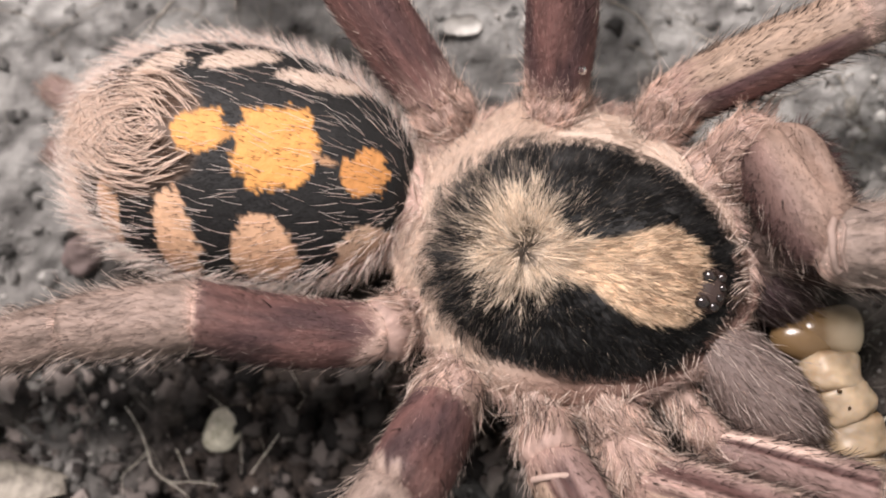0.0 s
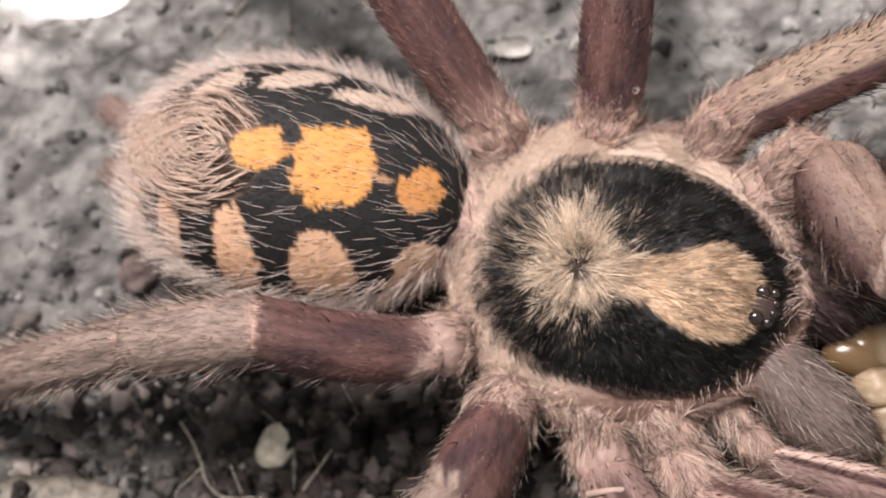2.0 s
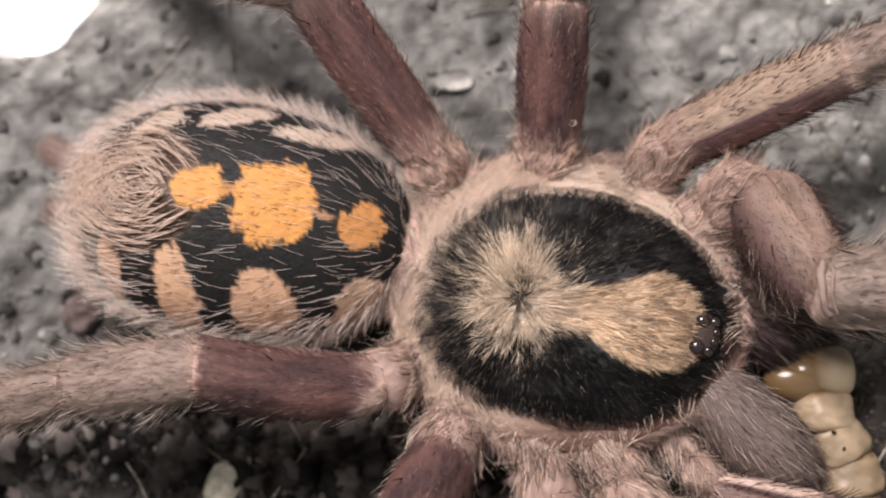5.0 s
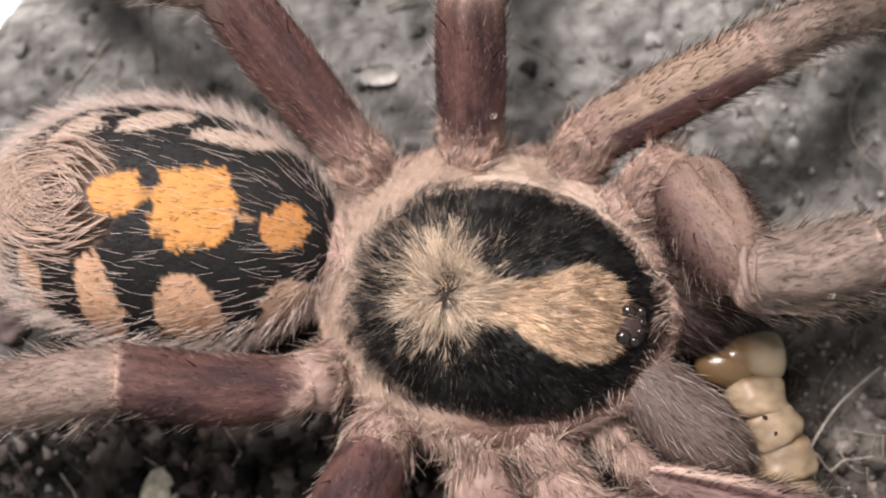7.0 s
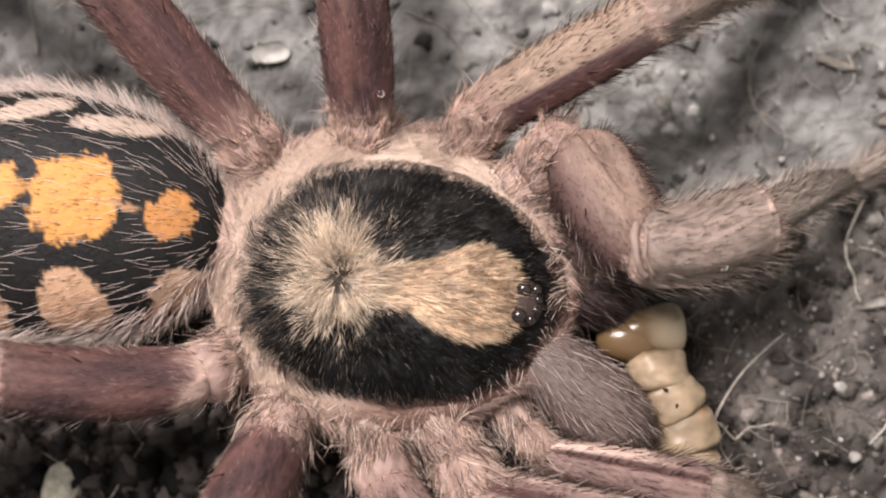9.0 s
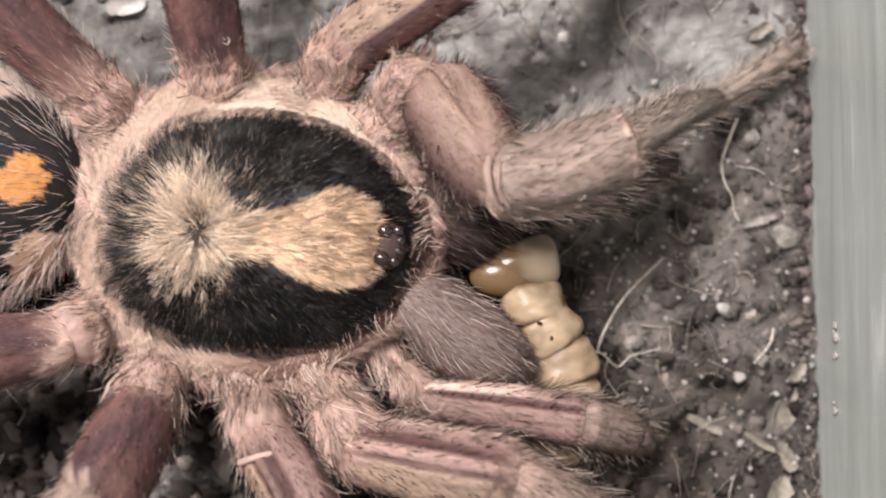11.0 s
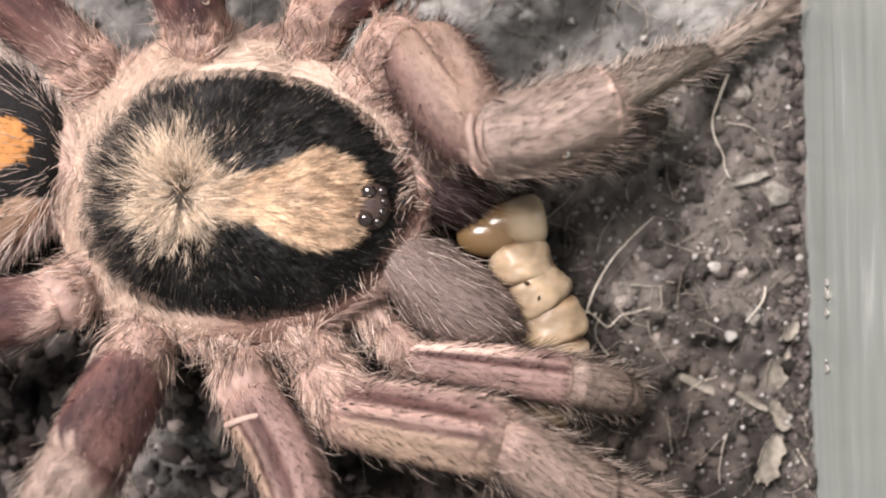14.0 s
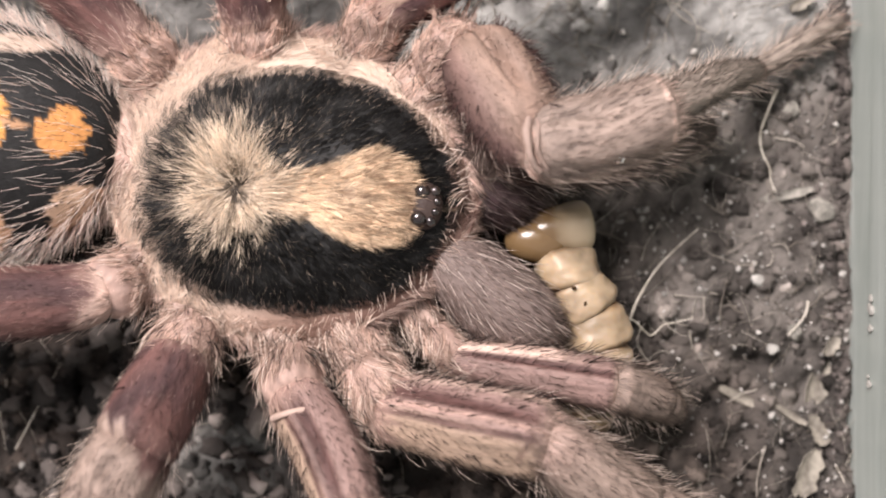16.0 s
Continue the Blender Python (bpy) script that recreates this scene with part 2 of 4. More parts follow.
def build_walls():
    east = part("wall_east", box(0, 2.2, -49, 50, -3, 32), PLASTIC)
    east.matrix_world = pose(36.1 * MM, 0, 0, 0, 0, -4.4)
    tagged(east, "cloudy grey-green clear plastic terrarium wall with streaks", "wall", kind="structure")
    for name, me in (("wall_north", box(-64, 38, 48, 50.2, -3, 32)), ("wall_south", box(-64, 38, -46.2, -44, -3, 32)), ("wall_west", box(-64.2, -62, -44, 48, -3, 32))):
        tagged(part(name, me, PLASTIC), "cloudy grey-green clear plastic terrarium wall", "wall", kind="structure")


# ---------------------------------------------------------------- the tarantula
spider = tagged(new("tarantula"), "black and orange pattern tarantula with pinkish hairy legs eating a larva", "tarantula")
AXIS = radians(-10.3)
CA, SA = math.cos(AXIS), math.sin(AXIS)
CX, CY, CARA_A, CARA_B = 3.6, -0.3, 9.9, 8.6


def cara_local(x, y):
    return (x - CX) * CA + (y - CY) * SA, -(x - CX) * SA + (y - CY) * CA


def cara_world(u, v):
    return CX + u * CA - v * SA, CY + u * SA + v * CA


def cara_r(u, v):
    """1 at the margin; narrower towards the eyes."""
    w = np.clip((u + 0.7) / CARA_A, -1.2, 1.2)
    b = CARA_B * (1 - 0.06 * w - 0.14 * np.clip(w, 0, 1) ** 2)
    return np.sqrt(w**2 + (v / b) ** 2)


FU, FV = -3.56, -0.5  # the fovea


def shield_r(u, v):
    """1 at the edge of the black shield, which is squarer behind."""
    w = u / np.where(u > 0, 8.25, 8.8)
    b = 6.55 * (1 - 0.03 * w - 0.08 * np.clip(w, 0, 1) ** 2)
    return (np.abs(w) ** 2.25 + np.abs((v + 0.18 + 0.5 * np.clip(-w, 0, 1) ** 2) / b) ** 2.25) ** (1 / 2.25)


def cara_height(u, v):
    r = np.clip(cara_r(u, v), 0, 1)
    z = 5.0 + 2.7 * (1 - r**2.6) + 0.9 * step(u, 1, 9)
    z += 0.75 * np.exp(-(((u - 4.4) / 3.0) ** 2) - (((v + 0.3) / 2.7) ** 2))
    z -= 0.45 * np.exp(-(((u - FU) / 0.8) ** 2) - (((v - FV) / 0.8) ** 2))
    ang = np.arctan2(v - FV, u - FU)
    return z - 0.14 * np.cos(ang * 8) * step(r, 0.15, 0.5) * (1 - step(r, 0.75, 0.98))


def cara_tint(x, y, pick):
    """Black shield with a cream star round the fovea, a tan band to the eyes and a pale rim; pick (0 to 1) chooses hair by hair."""
    u, v = cara_local(x, y)
    p = np.stack([x, y, 0 * x], -1)
    n1, n2 = noise3(p, 0.9, 4.0), noise3(p, 3.0, 9.0)
    du, dv = u - FU, v - FV
    rho, ang = np.hypot(du, dv), np.arctan2(dv, du)
    col = mix(BLACK, BLACK * 2.6, step(n1 + 0.5 * n2, -0.2, 0.6))
    spokes = noise3(np.stack([np.cos(ang) * 5, np.sin(ang) * 5, 0.25 * rho], -1), 2.0, 12.0)
    back = np.maximum(step(-u + 0.35 * v, 3.4, 7.2), 0.45 * (1 - step(rho, 3.0, 5.2))) * step(spokes + 0.5 * n2, -0.25, 0.45)
    col = mix(col, np.array((0.25, 0.20, 0.16)), step(0.62 * back - pick, -0.05, 0.05))
    rays = noise3(np.stack([np.cos(ang) * 3, np.sin(ang) * 3, 0.2 * rho], -1), 2.8, 2.0)
    reach = rho - 0.55 * np.clip(np.sin(ang - 0.4), 0, 1) + 1.5 * rays + 0.7 * n1 + 0.5 * n2
    star = 1 - step(reach, 0.8, 3.5)
    col = mix(col, mix((0.68, 0.56, 0.435), (0.40, 0.305, 0.215), step(n2 + rays, -0.3, 0.6)), step(star - pick * 0.9, -0.06, 0.06))
    mid = FV + 0.25 * step(u, -2.0, 4.0)
    half = 0.40 + 0.45 * step(u, -3.2, -1.2) + 1.7 * step(u, -1.6, 3.9)
    half = half * np.clip(1 - np.clip((u - 3.3) / 2.75, 0, 1) ** 2.6, 0, 1) ** 0.5
    off = v - mid
    band = (1 - step(np.abs(off) + 0.22 * n2 + 0.12 * (pick - 0.5), half - 0.16, half + 0.16)) * step(u, -3.4, -2.4)
    lines = noise3(np.stack([0.5 * u, 2.6 * off / np.maximum(half, 0.5), 0 * u], -1), 1.5, 7.0)
    brown = 0.55 * lines + 0.75 * n2 + 0.35 * step(u, 0.0, 3.5) * (1 - np.abs(off) / np.maximum(half, 0.5)) + 0.5 * (pick - 0.5)
    tan = mix(mix((0.68, 0.55, 0.42), (0.65, 0.485, 0.335), step(u, -2.5, 0.5)), (0.23, 0.148, 0.095), step(brown, 0.06, 0.64))
    col = mix(col, tan, band)
    core = 1 - step(np.hypot(du * 1.3, dv * 0.75) + 0.9 * n2, 0.3, 1.1)
    col = mix(col, (0.045, 0.03, 0.018), core * step(pick, 0.35, 0.45))
    edge = 0.975 + 0.07 * n1 + 0.06 * n2 + 0.12 * (pick - 0.5)
    # the rim's pink-brown front right goes darker still, shade put into its colour
    rim = mix(CREAM * 0.97, mix(mix((0.40, 0.265, 0.215), (0.33, 0.21, 0.16), 0.5 + 0.5 * n1), (0.22, 0.135, 0.11), step(u - 0.55 * v, 3.5, 8.5)), step(u - 0.9 * v, -1, 8))
    return mix(col, rim, step(shield_r(u, v), edge, edge + 0.03)), star, band


def build_carapace():
    def place(u, v):
        w = np.clip(u, 0, 1.15)
        c, sn = np.cos(v), np.sin(v)
        uu = CARA_A * c * np.minimum(w, 1) - 0.7
        b = CARA_B * (1 - 0.06 * c - 0.14 * np.clip(c, 0, 1) ** 2)
        vv = b * sn * np.minimum(w, 1)
        z = cara_height(uu, vv) - 18 * np.maximum(w - 1, 0)
        shrink = 1 - 0.5 * np.maximum(w - 1, 0)
        x, y = cara_world(uu * shrink, vv * shrink)
        return np.stack([x, y, z], -1)

    surf = Surface(place, lambda u, v: np.array((CX, CY, 0.0)))
    verts, faces = shell(surf, 60, 160, 0.0, 1.12)
    tint, *_ = cara_tint(verts[:, 0], verts[:, 1], np.full(len(verts), 0.5))
    body = part("carapace", mesh_data("carapace", verts, faces, tint * (0.6 + 0.3 * step(shield_r(*cara_local(verts[:, 0], verts[:, 1])), 0.98, 1.06))[:, None]), SKIN, spider, "black carapace with cream star, tan band and pale rim")
    # short lying coat, combed outwards from the fovea
    n = 125000
    u, v = rng.uniform(-1, 1, (2, n)) * np.array([[CARA_A + 0.75], [CARA_B * 1.06]])
    more = rng.uniform(-1, 1, (2, 80000)) * np.array([[CARA_A + 0.75], [CARA_B * 1.06]])
    more = more[:, shield_r(*more) > 0.97]
    u, v = np.concatenate([u, more[0]]), np.concatenate([v, more[1]])
    keep = cara_r(u, v) < 1.02
    u, v = u[keep], v[keep]
    n = len(u)
    x, y = cara_world(u, v)
    tint, star, band = cara_tint(x, y, rng.uniform(0, 1, n))
    root = np.stack([x, y, cara_height(u, v) - 0.03], -1)
    fx, fy = cara_world(FU, FV)
    out = unit(np.stack([x - fx, y - fy, 0 * x], -1))
    rim = step(shield_r(u, v), 0.97, 1.04)
    wander = tufts(root, 0.8, 3.0) * np.array((1, 1, 0.4))
    sweep = np.stack([-out[:, 1], out[:, 0], 0 * x], -1) * np.where(v > 0, -1, 1)[:, None]
    way = out * (1 - 0.45 * rim[:, None]) + 1.0 * rim[:, None] * sweep + (0.55 - 0.40 * rim[:, None] - 0.25 * band[:, None]) * wander + rng.normal(size=(n, 3)) * np.array((0.25, 0.25, 0.12)) * (1 - 0.5 * rim[:, None] + 1.0 * star[:, None]) + np.array((0, 0, 0.42)) * (1 - 0.75 * rim[:, None] - 0.4 * band[:, None])
    length = 0.50 + 0.75 * star + 0.25 * rim + 0.35 * step(-u, 3, 7) + 0.55 * band
    length = length * rng.uniform(0.6, 1.3, n) * (1 - 0.35 * np.exp(-(((shield_r(u, v) - 0.97) / 0.06) ** 2)))
    droop = np.stack([0 * x, 0 * x, -0.45 - 0.3 * rim], -1)
    way, lock = clumped(root, way, length, 22, 0.6 - 0.25 * rim)
    tint = tint * (1 + (1 - 0.8 * rim) * rng.uniform(-0.25, 0.25, len(root))[lock])[:, None]
    part("coat", hair_mesh("coat", root, outward(way, np.array((0, 0, 1.0)), 0.2), droop, length, 0.034 - 0.009 * rim, tint * 1.15), HAIR, body, kind="stuff")
    # greyish hairs standing over the black behind the star
    m = 1600
    ga, gr = rng.normal(np.pi, 0.85, m), rng.uniform(1.2, 5.0, m)
    gu, gv = FU + gr * np.cos(ga), FV + gr * np.sin(ga)
    keep = shield_r(gu, gv) < 0.98
    gu, gv, m = gu[keep], gv[keep], int(keep.sum())
    x, y = cara_world(gu, gv)
    root = np.stack([x, y, cara_height(gu, gv)], -1)
    way = unit(np.stack([x - fx, y - fy, 0 * x], -1)) + np.array((0, 0, 0.4)) + rng.normal(size=(m, 3)) * 0.18
    part("guard_hairs", hair_mesh("guard_hairs", root, way, np.array((0, 0, -0.4)), rng.uniform(0.5, 1.0, m), 0.032, mix((0.18, 0.15, 0.12), (0.42, 0.34, 0.27), rng.uniform(0, 1, m))), HAIR, body, kind="stuff")
    # bright guard hairs over the pale rim
    m = 600
    a = rng.uniform(0, 2 * np.pi, m)
    root = place(rng.uniform(0.86, 1.0, m), a)
    out = unit(np.stack([root[:, 0] - CX, root[:, 1] - CY, 0 * a], -1))
    way = out * 0.7 + np.array((-CA, -SA, 0.25)) * 0.5 + 0.75 * tufts(root, 0.5, 5.0) + rng.normal(size=(m, 3)) * 0.15
    length = rng.uniform(0.6, 1.2, m)
    way, _ = clumped(root, way, length, 7, 0.6)
    part("guard_hairs", hair_mesh("guard_hairs", root, outward(way, np.array((0, 0, 1.0)), 0.2), np.array((0, 0, -0.35)), length, 0.038, mix((0.60, 0.45, 0.36), (0.82, 0.69, 0.59), rng.uniform(0, 1, m))), HAIR, body, kind="stuff")
    # long pale fringe round the margin, its front right painted darker for shade
    n = 7500
    a = np.concatenate([rng.uniform(0, 2 * np.pi, 6300), rng.normal(0, 0.45, 1200)])
    w = rng.uniform(0.985, 1.05, n)
    root = place(w, a)
    out = unit(np.stack([root[:, 0] - CX, root[:, 1] - CY, 0 * a], -1))
    along = np.stack([-out[:, 1], out[:, 0], 0 * a], -1) * np.where(np.sin(a) > 0, -1, 1)[:, None]
    way = out * 0.6 + along * rng.uniform(0.4, 1.7, (n, 1)) + 0.8 * tufts(root, 0.4, 1.0) + rng.normal(size=(n, 3)) * 0.2 + np.array((0, 0, 0.1))
    tint = mix(PALE * 1.1, PINK * 0.8, rng.uniform(0, 1, n) ** 1.3)
    length = rng.uniform(0.6, 1.8, n)
    way, lock = clumped(root, way, length, 18, 0.8)
    turn = np.mod(a + np.pi, 2 * np.pi) - np.pi
    tint = tint * (rng.uniform(0.7, 1.2, n)[lock] * (1 - 0.4 * np.exp(-(((turn + 0.7) / 0.6) ** 2))))[:, None]
    part("fringe", hair_mesh("fringe", root, outward(way, out, 0.1), np.array((0, 0, -0.5)), length, 0.036, tint), HAIR, body, "pale pinkish fringe", "stuff")
    return body


def tube(points, radius, sides=5, tip=0.35):
    """A thin root or thread along points, smoothed, thinning to its tip."""
    pts = np.asarray(points, float)
    for _ in range(2):
        q, r = 0.75 * pts[:-1] + 0.25 * pts[1:], 0.25 * pts[:-1] + 0.75 * pts[1:]
        pts = np.concatenate([pts[:1], np.stack([q, r], 1).reshape(-1, 3), pts[-1:]])
    way = unit(np.gradient(pts, axis=0))
    side = unit(np.cross(way, (0.13, 0.2, 1.0)))
    up = np.cross(side, way)
    a = np.linspace(0, 2 * np.pi, sides, endpoint=False)
    rad = radius * np.linspace(1, tip, len(pts))[:, None, None]
    ring = pts[:, None] + rad * (np.cos(a)[None, :, None] * side[:, None] + np.sin(a)[None, :, None] * up[:, None])
    return ring.reshape(-1, 3), grid_faces(len(pts), sides, True)


def ball(centre, radius, squash=(1, 1, 1), segments=24, rings=14):
    t, p = np.meshgrid(np.linspace(0, np.pi, rings), np.linspace(0, 2 * np.pi, segments, endpoint=False), indexing="ij")
    d = np.stack([np.sin(t) * np.cos(p), np.sin(t) * np.sin(p), np.cos(t)], -1).reshape(-1, 3)
    return np.asarray(centre) + d * radius * np.asarray(squash), grid_faces(rings, segments, True)


def build_eyes():
    u0, v0 = 6.45, -0.26
    verts, faces = ball((*cara_world(u0 + 0.1, v0), cara_height(np.array(u0), np.array(v0)) - 0.2), 1.0, (1.1, 1.35, 0.75))
    tub = part("eye_tubercle", mesh_data("eye_tubercle", verts, faces, np.array((0.05, 0.033, 0.028))), SKIN, spider, "dark raised eye mound")
    for du, dv, rad in ((0.0, 0.70, 0.44), (-0.05, -0.74, 0.44), (0.68, 0.80, 0.31), (0.62, -0.85, 0.31), (-0.62, 1.0, 0.24), (-0.7, -1.05, 0.27), (0.85, 0.25, 0.24), (0.8, -0.3, 0.24)):
        x, y = cara_world(u0 + du, v0 + dv)
        z = cara_height(np.array(u0), np.array(v0)) - 0.15 + 0.75 * math.sqrt(max(0.05, 1 - (du / 1.15) ** 2 * 0.8 - (dv / 1.6) ** 2))
        verts, faces = ball((x, y, z - rad * 0.45), rad, (1, 1, 0.9))
        part("eye", mesh_data("eye", verts, faces), EYE, tub, "glossy black eye")


ABX, ABY, ABZ = -16.6, 4.1, 4.3
ABA, ABB, ABC = 10.0, 7.0, 4.8
AB_ANG = radians(174)
AC, AS = math.cos(AB_ANG), math.sin(AB_ANG)


def abd_place(u, v):
    """u from the waist (0) to the rear (1), v round the long axis, up at a quarter turn."""
    t = np.pi * np.clip(u, 0, 1)
    fat = np.sin(t) ** 0.82 * (1 + 0.10 * (0.5 - np.cos(t) * 0.5 - 0.5))
    along, side, up = -ABA * np.cos(t), ABB * fat * np.cos(v), ABC * fat * np.sin(v)
    return np.stack([ABX + along * AC - side * AS, ABY + along * AS + side * AC, ABZ + up], -1)


# spots: centre, half lengths, turn in degrees, colour
SPOTS = (
    (-9.2, 3.45, 1.1, 1.25, 0, (0.58, 0.27, 0.09)), (-14.1, 4.35, 2.3, 2.2, 20, ORANGE), (-18.35, 5.1, 1.5, 1.25, 25, ORANGE * 0.97),
    (-14.6, -1.2, 1.7, 1.75, 0, TAN * 1.05), (-19.55, -0.6, 1.05, 2.5, 14, TAN * 1.05), (-23.6, 0.6, 0.75, 2.0, 6, TAN), (-26.0, 2.0, 0.7, 2.0, 6, TAN * 1.05),
    (-8.7, -2.0, 2.0, 2.7, -28, (0.66, 0.46, 0.32)), (-16.8, 9.7, 2.3, 0.55, 14, CREAM * 0.80), (-12.2, 8.75, 2.4, 0.55, -6, CREAM * 0.80), (-21.6, 9.0, 2.2, 0.7, 28, CREAM * 0.80), (-11.4, 3.9, 0.7, 0.28, -15, (0.42, 0.24, 0.13)),
    (-16.6, 5.0, 0.6, 0.3, 10, ORANGE * 0.8),
)
SPINX, SPINY = -20.9, 5.1


def abd_tint(p):
    n1, n2, n0 = noise3(p, 1.3, 3.0), noise3(p, 4.5, 6.0), noise3(p, 0.55, 14.0)
    rear = 1 - step(np.hypot((p[:, 0] + 21.9) / 4.2, (p[:, 1] - 5.1) / 4.1) + 0.10 * n1, 0.82, 1.02)
    rear = np.maximum(rear, step(-p[:, 0], 24.0, 25.5))
    col = mix(BLACK * np.ones((len(p), 1)), (0.12, 0.082, 0.06), rear)
    col = mix(col, PINK, step(-p[:, 0], 24.6, 25.6))
    spot = np.zeros(len(p))
    for x, y, a, b, turn, tint in SPOTS:
        c, s = math.cos(radians(turn)), math.sin(radians(turn))
        dx, dy = p[:, 0] - x, p[:, 1] - y
        d = (np.abs((dx * c + dy * s) / a) ** 2.6 + np.abs((dy * c - dx * s) / b) ** 2.6) ** (1 / 2.6)
        inside = 1 - step(d + (0.26 * n1 + 0.22 * n2 + 0.32 * n0) * (1.6 if a == 1.1 else 1.0) / max(0.7, min(a, b) ** 0.5), 0.95, 1.02)
        col = mix(col, tint, inside)
        spot = np.maximum(spot, inside)
    low = 1 - step(p[:, 2], 0.8, 2.8)
    return mix(col, PINK * 0.9, low), spot, rear


def build_abdomen():
    surf = Surface(abd_place, lambda u, v: np.array((ABX, ABY, ABZ)))
    verts, faces = shell(surf, 150, 200, 0.004, 0.996)
    tint, *_ = abd_tint(verts)
    body = part("abdomen", mesh_data("abdomen", verts, faces, tint), SKIN, spider, "black abdomen with orange and tan spots")
    n = 75000
    u, v = np.arccos(rng.uniform(-1, 1, n)) / np.pi, rng.uniform(-0.35, np.pi + 0.35, n)
    _, spot, rear = abd_tint(abd_place(u, v))
    keep = rng.uniform(0, 1, n) > np.maximum(0.6 * rear * (1 - spot), 0.8 * spot)
    u, v, n = u[keep], v[keep], int(keep.sum())
    p, nor = abd_place(u, v), surf.normal(u, v)
    tint, spot, rear = abd_tint(p)
    back = np.array((AC, AS, 0))
    flat = back - nor * (nor @ back)[:, None]
    tang = np.stack([-(p[:, 1] - SPINY), p[:, 0] - SPINX, 0 * u], -1)
    tang = unit(tang) * np.where(tang[:, :1] > 0, -1, 1) + np.array((-0.45, 0.05, 0))
    tang -= nor * (tang * nor).sum(-1, keepdims=True)
    way = unit(flat) * (1 - rear[:, None]) + unit(tang) * rear[:, None] + nor * 0.35 + rng.normal(size=(n, 3)) * (0.25 - 0.20 * rear[:, None])
    length = (0.30 - 0.1 * spot + 1.5 * rear * (1 - spot)) * rng.uniform(0.7, 1.3, n)
    ring, turn = np.hypot((p[:, 0] - SPINX) / 1.1, p[:, 1] - SPINY), np.arctan2(p[:, 1] - SPINY, p[:, 0] - SPINX)
    wave = np.sin(2 * np.pi * ring / 0.52 + 2.2 * noise3(p, 0.8, 4.0) + 1.5 * np.sin(2 * turn)) + 0.9 * noise3(p, 1.6, 11.0) + rng.normal(size=n) * 0.12
    swirl = rear * (1 - spot) > 0.5
    tint = np.where(swirl[:, None], np.where(((wave > 0.7) | (ring < 0.6))[:, None], (0.68, 0.52, 0.42), (0.095, 0.06, 0.042)), tint)
    length = np.where(swirl & (wave > 0.7), length * 1.35, np.where(swirl, length * 0.5, length))
    part("coat", hair_mesh("coat", p - nor * 0.03, way, -nor * 0.35, length, 0.034 + 0.018 * rear, tint * 1.05), VELVET, body, kind="stuff")
    # sparse dark bristles on the coloured spots
    m = 5000
    u, v = np.arccos(rng.uniform(-1, 1, m)) / np.pi, rng.uniform(0, np.pi, m)
    p, nor = abd_place(u, v), surf.normal(u, v)
    _, spot, _ = abd_tint(p)
    keep = (spot > 0.6) & (rng.uniform(0, 1, m) < 0.4)
    p, nor = p[keep], nor[keep]
    way = back - nor * (nor @ back)[:, None] + nor * 0.5 + rng.normal(size=p.shape) * 0.15
    part("dark_bristles", hair_mesh("dark_bristles", p, way, -nor * 0.2, rng.uniform(0.4, 0.75, len(p)), 0.032, DARK * 2), HAIR, body, kind="stuff")
    # long pale bristles, thickest on the flanks and the rear
    n = 17000
    u, v = np.arccos(rng.uniform(-1, 0.95, n)) / np.pi, rng.uniform(-0.5, np.pi + 0.5, n)
    p, nor = abd_place(u, v), surf.normal(u, v)
    edge = step(-nor[:, 2], -0.85, 0.1)
    rearward = step(-p[:, 0], 20, 26)
    keep = rng.uniform(0, 1, n) < 0.055 + 0.4 * edge + 0.35 * rearward
    u, v, p, nor, edge, rearward = u[keep], v[keep], p[keep], nor[keep], edge[keep], rearward[keep]
    n = len(u)
    flat = unit(back - nor * (nor @ back)[:, None])
    way = flat * 0.8 + nor * (0.28 + 0.28 * edge[:, None]) + rng.normal(size=(n, 3)) * 0.11 + 0.18 * tufts(p, 0.5, 6.0)
    length = rng.uniform(1.0, 1.9, n) + (0.5 * edge + 1.2 * rearward) * rng.uniform(0, 1, n)
    way = way + nor * (0.75 * (rng.uniform(0, 1, n) < 0.35) * edge)[:, None]
    way, _ = clumped(p, way, length, 5, 0.55 * edge)
    part("bristles", hair_mesh("bristles", p, way, -nor * 0.25 + rng.normal(size=(n, 3)) * 0.12, length, 0.028 + 0.010 * edge, mix(PALE * 1.1, (0.84, 0.77, 0.70), rng.uniform(0, 1, n))), HAIR, body, "long pale bristles", "stuff")
    return body


